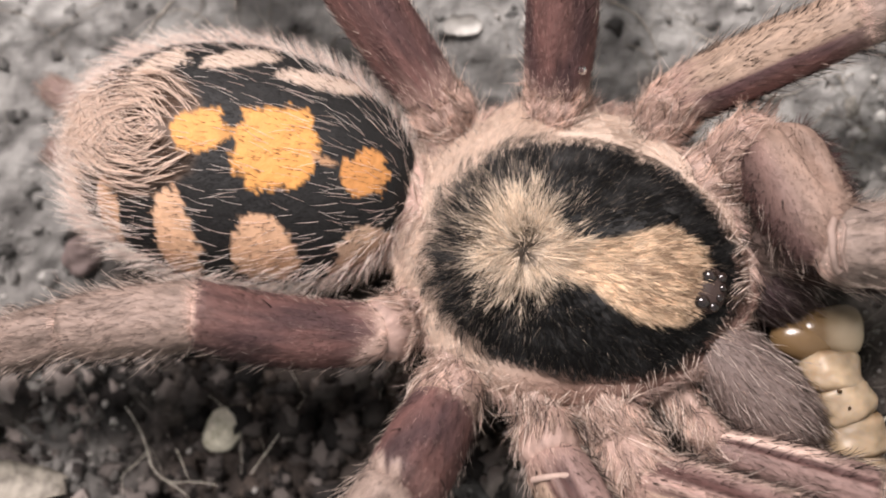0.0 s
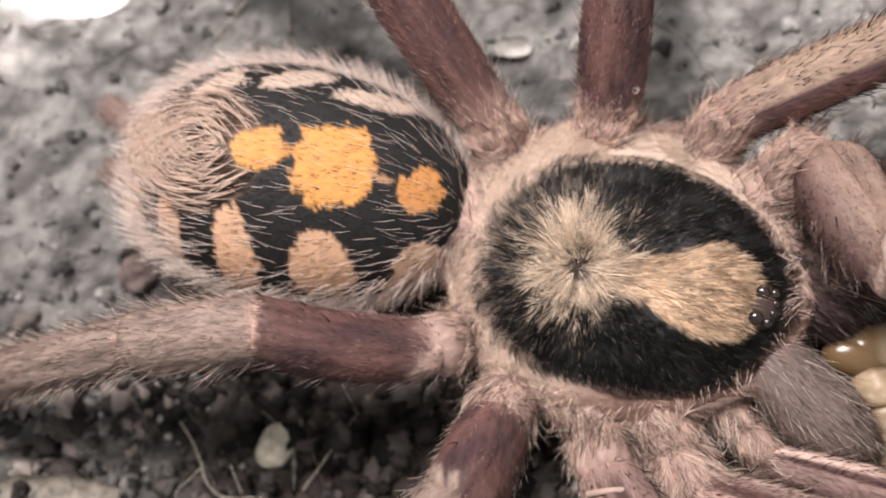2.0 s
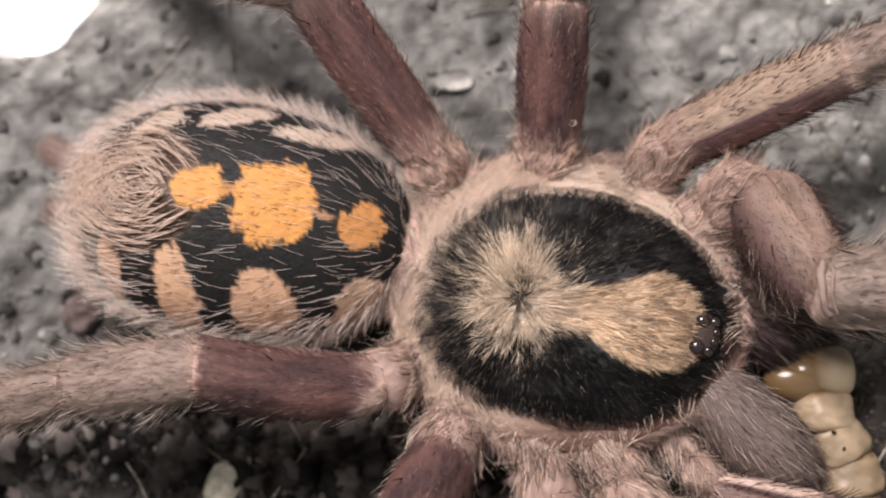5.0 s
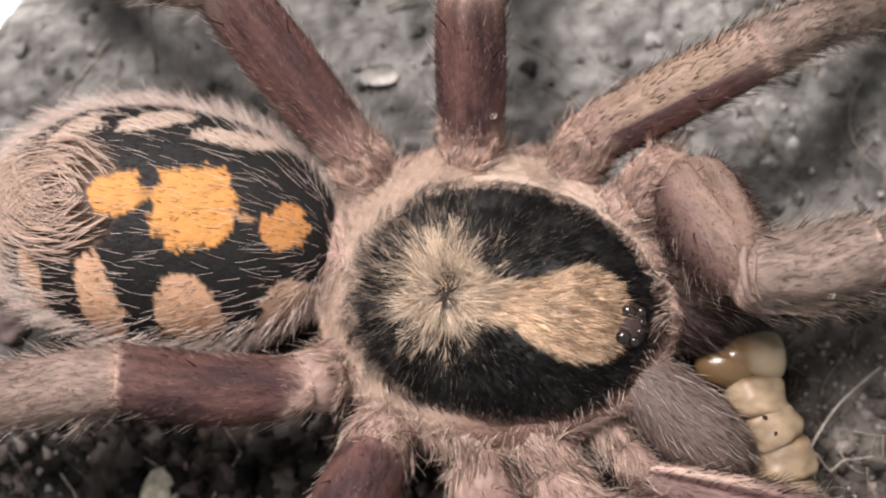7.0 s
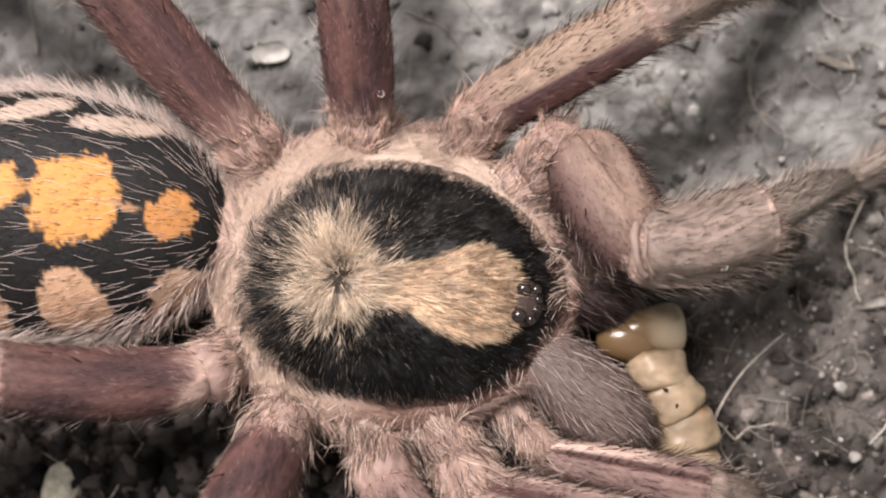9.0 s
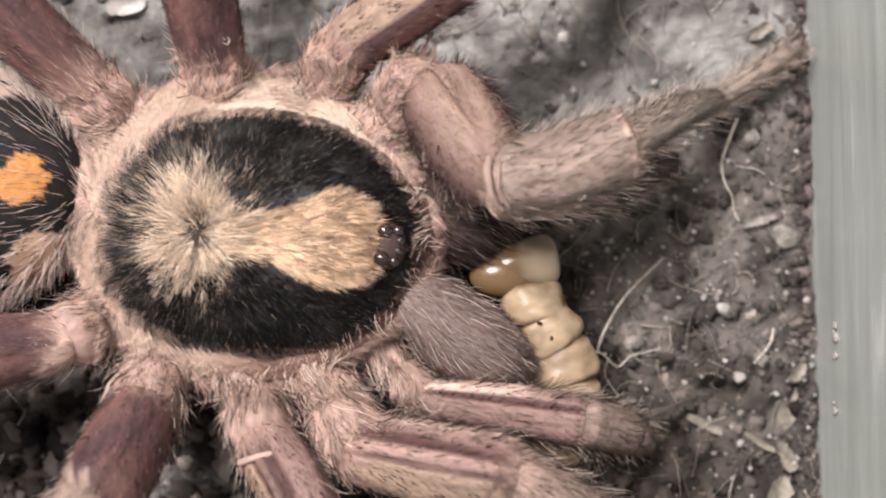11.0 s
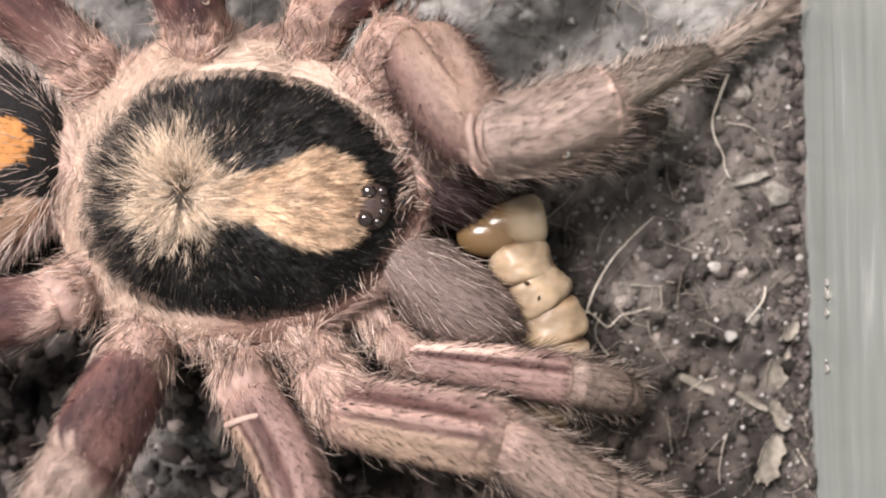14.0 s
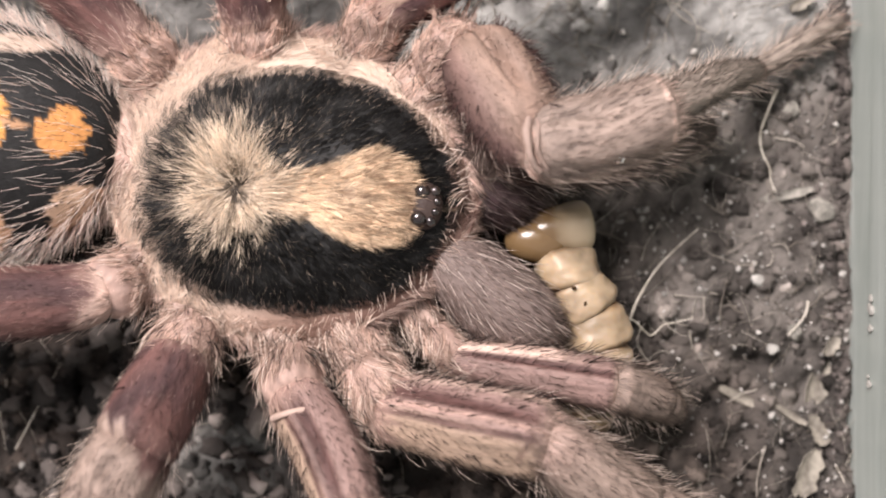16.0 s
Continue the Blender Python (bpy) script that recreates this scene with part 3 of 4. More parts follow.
# limbs: joints from the body outwards in millimetres, radii at them
LIMB_PLAN = {
    "L4": ([(-3.0, 5.0, 2.9), (-5.6, 8.3, 5.2), (-12.9, 17.0, 10.0), (-18.6, 18.0, 10.0), (-25, 23, 4), (-30, 27, 0.7)], (2.1, 1.75, 1.75, 1.5, 1.2, 0.8)),
    "L3": ([(1.0, 5.2, 2.9), (1.3, 9.3, 5.6), (1.2, 15.9, 10.6), (1.2, 20.2, 11), (1.0, 26, 5), (1.0, 31, 0.7)], (2.1, 1.8, 1.75, 1.5, 1.2, 0.8)),
    "L2": ([(5.2, 5.0, 2.9), (8.4, 9.4, 5.4), (16.9, 13.1, 9.8), (20.5, 15.2, 8.3), (25.5, 17.6, 3.6), (31, 21, 0.7)], (2.1, 1.7, 1.6, 1.35, 1.1, 0.8)),
    "L1": ([(8.6, 3.4, 3.1), (13.25, 6.8, 6.6), (15.9, 0.9, 9.3), (22.9, 2.3, 8.3), (29.9, 5.3, 2.3), (35.4, 8.2, 1.2)], (2.1, 2.4, 2.1, 2.0, 0.62, 0.42)),
    "R4": ([(-4.6, -2.6, 3.0), (-8.0, -5.4, 5.8), (-17.3, -5.0, 9.4), (-24.6, -6.2, 8.2), (-34.5, -9.0, 4.8), (-44, -11.5, 0.7)], (2.0, 1.75, 1.8, 1.55, 1.25, 0.8)),
    "R3": ([(-2.8, -5.0, 2.9), (-3.9, -9.2, 5.6), (-5.7, -13.4, 9.2), (-8.6, -17.9, 9.2), (-12, -24, 4), (-13, -29, 0.7)], (2.0, 1.9, 2.15, 1.8, 1.25, 0.8)),
    "R2": ([(0.8, -6.0, 2.9), (2.3, -11.6, 5.6), (5.3, -17.3, 9.4), (7, -22, 9), (9, -28, 3), (10, -33, 0.7)], (2.2, 1.7, 1.7, 1.5, 1.2, 0.8)),
    "R1": ([(4.6, -6.6, 2.9), (7.4, -12.6, 5.9), (15.5, -14.5, 8.6), (20.6, -18.6, 6.2), (26, -22, 2), (29, -25, 0.7)], (2.2, 1.9, 2.1, 1.8, 1.2, 0.8)),
    "PR": ([(8.4, -6.4, 3.3), (11.2, -10.2, 5.6), (19.6, -12.1, 6.2), (22.7, -13.4, 3.4), (23.8, -14.3, 1.4)], (1.5, 1.05, 1.4, 1.15, 0.8)),
    "PL": ([(11.4, 1.4, 4.4), (14.4, 1.0, 5.4), (21.4, 0.6, 5.6), (25.0, 1.6, 3.2), (27, 2.2, 1.0)], (1.5, 1.6, 1.6, 1.2, 0.8)),
}
SEGMENTS = ("coxa", "femur", "patella", "tibia", "tarsus")
SKINS = {"coxa": np.array((0.40, 0.29, 0.245)), "trochanter": np.array((0.36, 0.25, 0.21)), "femur": MAUVE, "patella": BEIGE, "tibia": BEIGE * 0.85, "tarsus": BEIGE * 0.75}


# grooves along a thigh: place round the limb, depth, width; and the sideways bow of a segment
GROOVES = {"R1": ((2.22, 0.10, 0.20), (1.62, 0.05, 0.06), (1.92, 0.035, 0.05)), "R2": ((1.55, 0.12, 0.18), (1.05, 0.05, 0.08)), "PR": ((2.05, 0.14, 0.16),)}
BOWS = {("R4", "femur"): (0, -0.45, 0), ("L1", "patella"): (0, -0.35, 0), ("R2", "femur"): (0.3, 0.1, 0), ("L1", "tibia"): (0, 0.3, 0.6)}


def limb_surface(a, b, ra, rb, round_=0.45, furrow=0.0, key="", name=""):
    a, b = np.asarray(a, float), np.asarray(b, float)
    axis = unit(b - a)
    side = unit(np.cross(axis, (0, 0, 1.0)))
    up = np.cross(side, axis)
    span = np.linalg.norm(b - a)

    def radius(u):
        swell = 1 + 0.10 * np.sin(np.pi * np.clip(u, 0, 1)) - 0.16 * np.exp(-((u - 0.04) / 0.07) ** 2)
        cap = np.sqrt(np.clip(1 - np.clip((np.abs(u - 0.5) - 0.5 + blunt) / blunt, 0, 1) ** 2, 0, 1))
        return (ra + (rb - ra) * u) * swell * (0.12 + 0.88 * cap)

    over = 0.42 * min(ra, rb) / span
    blunt = min(0.35, round_ * max(ra, rb) / span)
    twist = 1.7 * a[0] + 0.9 * a[1]

    def place(u, v):
        s = (-over + (1 + 2 * over) * u)[..., None]
        r = radius(u)[..., None]
        vv = np.mod(v, 2 * np.pi)
        ridges = 0.06 * np.cos(3 * vv + twist) + 0.05 * np.cos(5 * vv + 2 * twist + 2.5 * u) + 0.03 * np.sin(9 * vv - twist + 5 * u)
        ridges = ridges * (0.45 if name == "femur" else 0.7)
        for at, deep, wide in GROOVES.get(key, ()) if name == "femur" else ():
            ridges = ridges - deep * np.exp(-(((vv - at) / wide) ** 2))
        ridges = ridges - furrow * np.exp(-(((vv - 1.85 - 0.25 * u) / 0.17) ** 2)) * (1 - step(u, 0.5, 0.72))
        r = r * (1 + ridges * np.sin(np.pi * np.clip(u, 0, 1)) ** 0.5)[..., None]
        bow = np.asarray(BOWS.get((key, name), (0, 0, 0))) * np.sin(np.pi * np.clip(s, 0, 1))
        return a + (b - a) * s + bow + r * (np.cos(v)[..., None] * side + np.sin(v)[..., None] * up)

    return Surface(place, lambda u, v: a + (b - a) * u[..., None]), axis, span


def skin_tint(key, name, u, v, axis):
    """Skin of a limb's segment: pale coxae, dark thighs with a tan face on some, pale rings at the joints."""
    base = np.asarray(SKINS[name], float)
    if name == "femur" and key in ("PR", "R2", "R1"):
        base = np.array((0.25, 0.165, 0.145))
    if key == "L1" and name in ("femur", "patella"):
        base = np.array((0.27, 0.185, 0.145)) if name == "femur" else np.array((0.305, 0.235, 0.198))
    tint = np.ones((len(u), 3)) * base
    streak = noise3(np.stack([2.2 * np.cos(v), 2.2 * np.sin(v), 1.3 * u + sum(map(ord, key))], -1), 1.0, 3.0)
    fine = noise3(np.stack([6 * np.cos(v), 6 * np.sin(v), 5 * u], -1), 1.0, 8.0)
    if name == "femur" and key in ("R1", "R2", "L2"):
        face, low = {"R1": (0.45, 0.22), "R2": (0.1, 0.35), "L2": (2.5, 0.1)}[key]
        tint = mix(tint, (0.36, 0.26, 0.195), step(np.cos(v - face) + 0.15 * streak, low, low + 0.25))
    if name == "femur" and key in GROOVES:
        for at, _, wide in GROOVES[key]:
            tint = mix(tint, MAUVE * 0.8, 0.95 * np.exp(-(((v + 0.03 * fine - at) / (1.25 * wide)) ** 4)))
    if key == "PR" and name == "femur":
        tint = mix(tint, PALE * 0.95, step(-np.cos(v) + 0.1 * streak, 0.55, 0.75) * (1 - step(u, 0.55, 0.85)))
    if key == "L1" and name == "femur":
        tint = mix(tint, (0.15, 0.092, 0.083), step(np.cos(v) + 0.2 * streak, 0.1, 0.9))
    if key == "L1" and name in ("tibia", "tarsus"):
        tint = np.ones((len(u), 3)) * np.array((0.25, 0.205, 0.172))
    if name == "femur" and key == "R1":
        for at in (0.90,):
            tint = mix(tint, MAUVE * 0.7, 0.8 * np.exp(-(((u - at - 0.07 * (v - 1.6) + 0.02 * fine) / 0.016) ** 2)) * step(v, 0.7, 1.2))
        tint = mix(tint, PINK, np.exp(-(((v - 1.9) / 0.07) ** 2)))
        tint = mix(tint, PALE * 0.8, step(v, 2.62, 2.8) * (1 - step(v, 3.1, 3.3)))
    if name in ("femur", "patella"):
        tint = mix(tint, PALE, (0.85 + 0.5 * streak) * step(u + 0.02 * fine, 0.955, 0.975) * (0.15 if key in ("R1", "R3") else 1))
    if name == "patella" and key == "L1":
        tint = mix(tint, PALE, 0.9 * step(u + 0.02 * fine, 0.885, 0.90) * (1 - step(u + 0.02 * fine, 0.925, 0.94)))
    if name in ("patella", "tibia") and key[0] != "P":
        tint = mix(tint, PALE, (0.75 + 0.5 * streak) * (1 - step(u + 0.02 * fine, 0.05, 0.075)) * (0.1 if key in ("R1", "R3") else 1))
    if name == "patella" and key == "R3":
        tint = mix(tint, (0.115, 0.062, 0.056), step(-np.cos(v) + 0.45 * streak + 0.3 * fine - 3.0 * u, -0.15, 0.35))
    if name == "femur" and key in ("L2", "L3", "L4", "R3", "R4"):
        tone = noise3(np.stack([1.2 * np.cos(v), 1.2 * np.sin(v), 2.4 * u + 3.1 * len(key) + sum(map(ord, key))], -1), 1.0, 23.0)
        dark = mix((0.066, 0.036, 0.036), (0.130, 0.066, 0.058), step(tone + 0.25 * fine, -0.4, 0.45))
        tint = mix(tint, dark * (1.5 if key == "L2" else 1.0), 1 - step(tint[:, 0], 0.16, 0.22))
    if name == "femur" and key == "R3":
        tint = mix(tint, BEIGE * 1.05, step(u + 0.20 * np.cos(v) + 0.16 * streak + 0.16 * fine, 0.93, 1.10))
    if name == "femur" and key not in ("L1", "PR"):
        tint = mix(tint, mix(MAUVE, PINK, 0.7), 1 - step(u + 0.10 * fine + 0.08 * streak, 0.04, 0.24))
        tint = mix(tint, BEIGE, (0.4 if key[0] == "L" else 0.1) * step(u + 0.1 * streak, 0.75, 1.0))
    if name == "femur" and key == "R4":
        rise = 0.10 + 0.10 * np.exp(-(((v - 2.4) / 0.5) ** 2))
        tint = mix(tint, PALE * 0.9, 0.9 * (1 - step(u + 0.03 * fine, rise - 0.03, rise + 0.03)))
    if key == "R1" and name in ("femur", "patella"):
        near = step(u, 0.90, 0.98) if name == "femur" else 1 - step(u, 0.08, 0.4)
        tint = mix(tint, (0.36, 0.255, 0.215), 0.85 * near)
    # left palp dimmed in colour to stand for the shade under the first leg
    if key == "PL":
        tint = tint * 0.35
    tint = tint * (1 + 0.28 * streak + 0.3 * fine)[:, None]
    return tint


def build_limb(key):
    joints, radii = LIMB_PLAN[key]
    palp = key in ("PR", "PL")
    names = ("coxa", "trochanter", *(("femur", "tibia", "tarsus") if palp else SEGMENTS[1:]))
    a, b = np.array(joints[0], float), np.array(joints[1], float)
    joints = [a, a + 0.62 * (b - a) + np.array((0, 0, -0.45)), *joints[1:]]
    waist = {"L1": 0.62, "R1": 0.84}.get(key, 1.0)
    radii = (0.9 * radii[0], (0.8 if key == "L1" else 0.84) * radii[1], *radii[1:])
    top, batch = None, []
    for k, name in enumerate(names):
        surf, axis, span = limb_surface(joints[k], joints[k + 1], radii[k] * (waist if name == ("tibia" if key == "L1" else "patella") else 1), radii[k + 1], 0.9 if key == "L1" and name == "femur" else 0.45, 0.5 if key == "L1" and name == "femur" else 0.0, key, name)
        verts, faces = shell(surf, 48, 72)
        u = np.repeat(np.linspace(0, 1, 48), 72)
        v = np.tile(np.linspace(0, 2 * np.pi, 72, endpoint=False), 48)
        me = mesh_data(name, verts, faces, skin_tint(key, name, u, v, axis))
        if top is None:
            words = "short pinkish feeler with fine hairs" if palp else "pinkish hairy leg with dark mauve thigh"
            top = part("pedipalp" if palp else "leg", me, SKIN, spider, words)
        else:
            part(name, me, SKIN, top)
        furry = name in ("coxa", "trochanter")
        area = span * (radii[k] + radii[k + 1])
        # fine velvet in the colour of the skin
        count = int(area * (210 if furry else 135))
        far = 0.55 if key in ("R2", "R4") and name == "trochanter" else 0.98
        u, v = rng.uniform(0.02, far, count), rng.uniform(-0.8, np.pi + 0.8, count)
        p, nor = surf.place(u, v), surf.normal(u, v)
        skin = skin_tint(key, name, u, v, axis)
        pick = rng.uniform(0, 1, count)
        wander = tufts(p, 0.4, 2.0)
        if furry:
            way = axis * 0.9 + nor * 0.10 + 0.65 * wander + rng.normal(size=(count, 3)) * 0.07
            patch = 0.5 + 0.8 * noise3(p, 0.9, 9.0)
            tint, length, width = mix((0.78, 0.58, 0.475), (0.28, 0.165, 0.13), 0.3 * pick**1.6 + 0.4 * patch), rng.uniform(0.4, 1.15, count), 0.027
            way, lock = clumped(p, way, length, 55, 0.9)
            tint = tint * rng.uniform(0.58, 1.2, count)[lock][:, None]
            # fur tint holds light and shade: left legs lifted, right legs and left palp dimmed
            tint = np.where((pick > 0.91)[:, None], DARK * 2, tint) * (0.2 if key == "PL" else 1.12 if key[0] == "L" else 0.97)
            if name == "trochanter":
                length = length * (1 + 0.7 * step(u, 0.6, 0.95))
            # longer bright guard hairs in loose tufts
            m = int(area * 9)
            gu, gv = rng.uniform(0.05, far, m), rng.uniform(-0.6, np.pi + 0.6, m)
            gp, gn = surf.place(gu, gv), surf.normal(gu, gv)
            gw = axis * 0.8 + gn * 0.28 + 0.95 * tufts(gp, 0.4, 2.0) + rng.normal(size=(m, 3)) * 0.12
            long = rng.uniform(1.1, 2.4, m)
            gw, _ = clumped(gp, gw, long, 7, 0.75)
            # guard hairs of the left palp take the same painted shade
            batch.append((gp, outward(gw, gn, 0.3), -gn * 0.35 + 0.5 * tufts(gp, 0.5, 9.0), long, np.full(m, 0.036), (0.25 if key == "PL" else 1.0) * mix((0.64, 0.47, 0.38), (0.86, 0.73, 0.63), rng.uniform(0, 1, m))))
            # dark curved hairs scattered over them
            m = int(area * 11)
            gu, gv = rng.uniform(0.05, far, m), rng.uniform(-0.6, np.pi + 0.6, m)
            gp, gn = surf.place(gu, gv), surf.normal(gu, gv)
            gw = axis * 0.8 + gn * 0.4 + 0.9 * tufts(gp, 0.6, 2.0) + rng.normal(size=(m, 3)) * 0.2
            batch.append((gp + gn * 0.1, outward(gw, gn, 0.35), -gn * 0.5 + 0 * gp, rng.uniform(0.7, 1.6, m), np.full(m, 0.04), np.ones((m, 3)) * DARK * 1.6))
        else:
            way = axis + nor * 0.22 + 0.45 * wander + rng.normal(size=(count, 3)) * 0.16
            tint, width = mix(skin, PALE, 0.02 + (0.30 if name == "femur" else 0.4) * pick**5) * (0.35 + 1.25 * rng.uniform(0, 1, (count, 1)) ** 1.3) * (1 + 0.45 * noise3(p, 0.5, 17.0))[:, None], 0.026
            thigh = key == "L1" and name == "femur"
            ends = (step(u, 0.94, 0.97) + 1 - step(u, 0.04, 0.08)) * (0 if thigh else 1)
            pale = (rng.uniform(0, 1, count) < (0.15 if key == "R3" else 0.75) * ends) & ((u > 0.5) | (name in ("femur", "patella")))
            tint = np.where(pale[:, None], PALE * 1.15, tint)
            if name == "femur" and not thigh:
                tint = np.where((rng.uniform(0, 1, count) < 0.55 * (1 - step(u, 0.02, 0.26)))[:, None], PALE * 0.9, tint)
            length = rng.uniform(0.35, 0.85, count) * (0.45 if thigh else 0.8 if name == "femur" else 1) + 0.25 * ends
        batch.append((p - nor * 0.01, outward(way, nor, 0.18 if furry else 0.08), -nor * 0.15 + 0 * way, length, np.full(count, width), tint))
        if not furry:
            # short dark bristles lying along the limb, thickest on the tan faces
            count = int(area * (18 if key in ("R1", "R2", "L2") else 9))
            u, v = rng.uniform(0.04, 0.96, count), rng.uniform(-0.6, np.pi + 0.6, count)
            pale = skin_tint(key, name, u, v, axis)[:, 0]
            keep = rng.uniform(0, 1, count) < (0.12 + 0.8 * step(pale, 0.28, 0.42) if name == "femur" else 0.22)
            u, v = u[keep], v[keep]
            count = len(u)
            p, nor = surf.place(u, v), surf.normal(u, v)
            batch.append((p, axis + nor * 0.55 + rng.normal(size=(count, 3)) * 0.1, -nor * 0.1 + 0 * p, rng.uniform(0.45, 0.85, count), np.full(count, 0.055), np.ones((count, 3)) * DARK * 1.5))
        # fringe standing off both edges, pale with some dark spines
        extra = int(span * (34 if name in ("patella", "tibia", "tarsus") else 20))
        u, v = rng.uniform(0.08, 0.98, extra), np.where(rng.uniform(0, 1, extra) < 0.5, rng.normal(0.0, 0.3, extra), np.pi + rng.normal(0.0, 0.3, extra))
        p, nor = surf.place(u, v), surf.normal(u, v)
        dark = rng.uniform(0, 1, extra) < (0.55 if name == "femur" else 0.08 if key == "L1" else 0.2)
        way = axis * 0.85 + nor * 0.55 + rng.normal(size=(extra, 3)) * 0.14
        tint = np.where(dark[:, None], DARK, mix(BEIGE, (0.66, 0.55, 0.47), rng.uniform(0.1, 1, extra)))
        batch.append((p, way, -nor * 0.15 + axis * 0.25 + 0.35 * rng.normal(size=(extra, 3)), rng.uniform(0.6, 2.2, extra) * np.where(dark, 0.75, 1) * (0.62 if name == "femur" and key in ("L3", "L4", "R3", "R4") else 1), np.where(dark, 0.05, 0.028), tint))
        if name == "femur" and key in ("R1", "R2", "PR"):
            # comb of curved dark bristles along the ridge
            u = np.linspace(0.14, 0.95, 19) + rng.normal(size=19) * 0.015
            v = np.full(19, {"R1": 2.5, "R2": 2.0, "PR": 1.95}[key]) + rng.normal(size=19) * 0.11
            p, nor = surf.place(u, v), surf.normal(u, v)
            batch.append((p, nor + axis * 0.35, axis * 0.9 + 0 * p, rng.uniform(0.7, 1.2, 19), np.full(19, 0.05), np.ones((19, 3)) * DARK))
    if key == "L1":
        surf, axis, span = limb_surface(joints[2], joints[3], radii[2], radii[3], 0.9, 0.5, key, "femur")
        u, v = rng.uniform(0.0, 0.9, 700), np.where(np.arange(700) < 400, rng.normal(np.pi - 0.1, 0.45, 700), rng.normal(0.15, 0.35, 700))
        p, nor = surf.place(u, v), surf.normal(u, v)
        batch.append((p, nor + axis * 0.25 + rng.normal(size=(700, 3)) * 0.2, axis * 0.3 + 0 * p, rng.uniform(0.4, 1.0, 700), np.full(700, 0.045), mix(DARK, MAUVE, rng.uniform(0, 1, 700))))
    for line, wide in (([(15.85, 2.2, 10.6), (15.45, 1.3, 11.25), (15.55, 0.3, 11.25), (16.1, -0.7, 10.5)], 0.22), ([(16.2, 2.0, 10.9), (16.1, 1.2, 11.35), (16.05, 0.3, 11.3), (16.5, -0.6, 10.6)], 0.12)) if key == "L1" else ():
        verts, faces = tube(line, wide, 10, 0.7)
        verts = verts + 0.14 * tufts(verts, 1.5, 3.0)
        part("joint_fold", mesh_data("joint_fold", verts, faces, PALE * 0.5 * np.ones((len(verts), 1))), SKIN, top, "pale bare joint skin")
    if key == "R2":
        verts, faces = tube([(1.25, -12.65, 7.15), (1.75, -12.44, 7.75), (2.35, -12.3, 7.9), (3.3, -12.17, 7.88), (4.05, -12.1, 7.5)], 0.19, 10, 0.9)
        part("joint_ridge", mesh_data("joint_ridge", verts, faces, PALE * 0.7 * np.ones((len(verts), 1))), SKIN, top, "pale horny joint ridge")
        verts, faces = ball((2.95, -11.7, 6.6), 1.0, (1.15, 0.6, 0.9))
        part("joint_skin", mesh_data("joint_skin", verts, faces, np.array((0.30, 0.22, 0.20)) * np.ones((len(verts), 1))), SKIN, top, "bare greyish joint skin")
    # two stout black spines on the thigh
    surf, axis, span = limb_surface(joints[2], joints[3], radii[2], radii[3], 0.45, 0.0, key, "femur")
    u, v = np.array((0.62, 0.8)), np.array((0.9, 2.4))
    p, nor = surf.place(u, v), surf.normal(u, v)
    batch.append((p, nor * 0.6 + axis * 0.6, axis * 0.2 + 0 * p, np.array((1.1, 1.2)), np.full(2, 0.10), np.ones((2, 3)) * DARK))
    cols = [np.concatenate(c) for c in zip(*batch)]
    part("setae", hair_mesh("setae", *cols), HAIR, top, kind="stuff")


def build_chelicera(base, tip, radius, tint):
    a, b = np.asarray(base, float), np.asarray(tip, float)
    axis = unit(b - a)
    side = unit(np.cross(axis, (0, 0, 1.0)))
    up = np.cross(side, axis)

    def place(u, v):
        t = np.pi * u
        r = radius * np.sin(t) ** 0.62 * (1 - 0.16 * np.cos(t))
        c = (a + b) / 2 - (b - a) / 2 * np.cos(t)[..., None]
        return c + r[..., None] * (np.cos(v)[..., None] * side + 0.95 * np.sin(v)[..., None] * up)

    surf = Surface(place, lambda u, v: (a + b) / 2)
    verts, faces = shell(surf, 40, 48, 0.01, 0.99)
    ob = part("chelicera", mesh_data("chelicera", verts, faces, np.asarray(tint) * 0.95 * np.ones((len(verts), 1))), SKIN, spider, "grey-mauve hairy jaw")
    n = 6500
    u, v = rng.uniform(0.02, 0.97, n), rng.uniform(-0.8, np.pi + 0.8, n)
    p, nor = place(u, v), surf.normal(u, v)
    # pale hairs fade with a dark tint, so the shade-coloured left jaw stays dim
    pick, bright = rng.uniform(0, 1, n), min(1.0, 7.0 * float(np.mean(tint)))
    col = np.where((pick < 0.35)[:, None], np.asarray(tint) * 0.35, mix(np.asarray(tint), PALE, 0.7 * bright * pick**2.5))
    way = axis * 0.9 + nor * 0.25 + rng.normal(size=(n, 3)) * 0.14 + 0.35 * tufts(p, 0.5, 4.0)
    part("setae", hair_mesh("setae", p, way, -nor * 0.15, rng.uniform(0.3, 0.9, n), 0.03, col), HAIR, ob, kind="stuff")
    u, v = rng.uniform(0.05, 0.95, 260), rng.uniform(-0.6, np.pi + 0.6, 260)
    p, nor = place(u, v), surf.normal(u, v)
    way = axis * 0.9 + nor * 0.4 + rng.normal(size=(260, 3)) * 0.2
    part("guard_hairs", hair_mesh("guard_hairs", p, way, -nor * 0.2, rng.uniform(1.0, 2.2, 260), 0.036, mix(np.asarray(tint), (0.8, 0.68, 0.6), bright * rng.uniform(0.1, 0.8, 260))), HAIR, ob, kind="stuff")


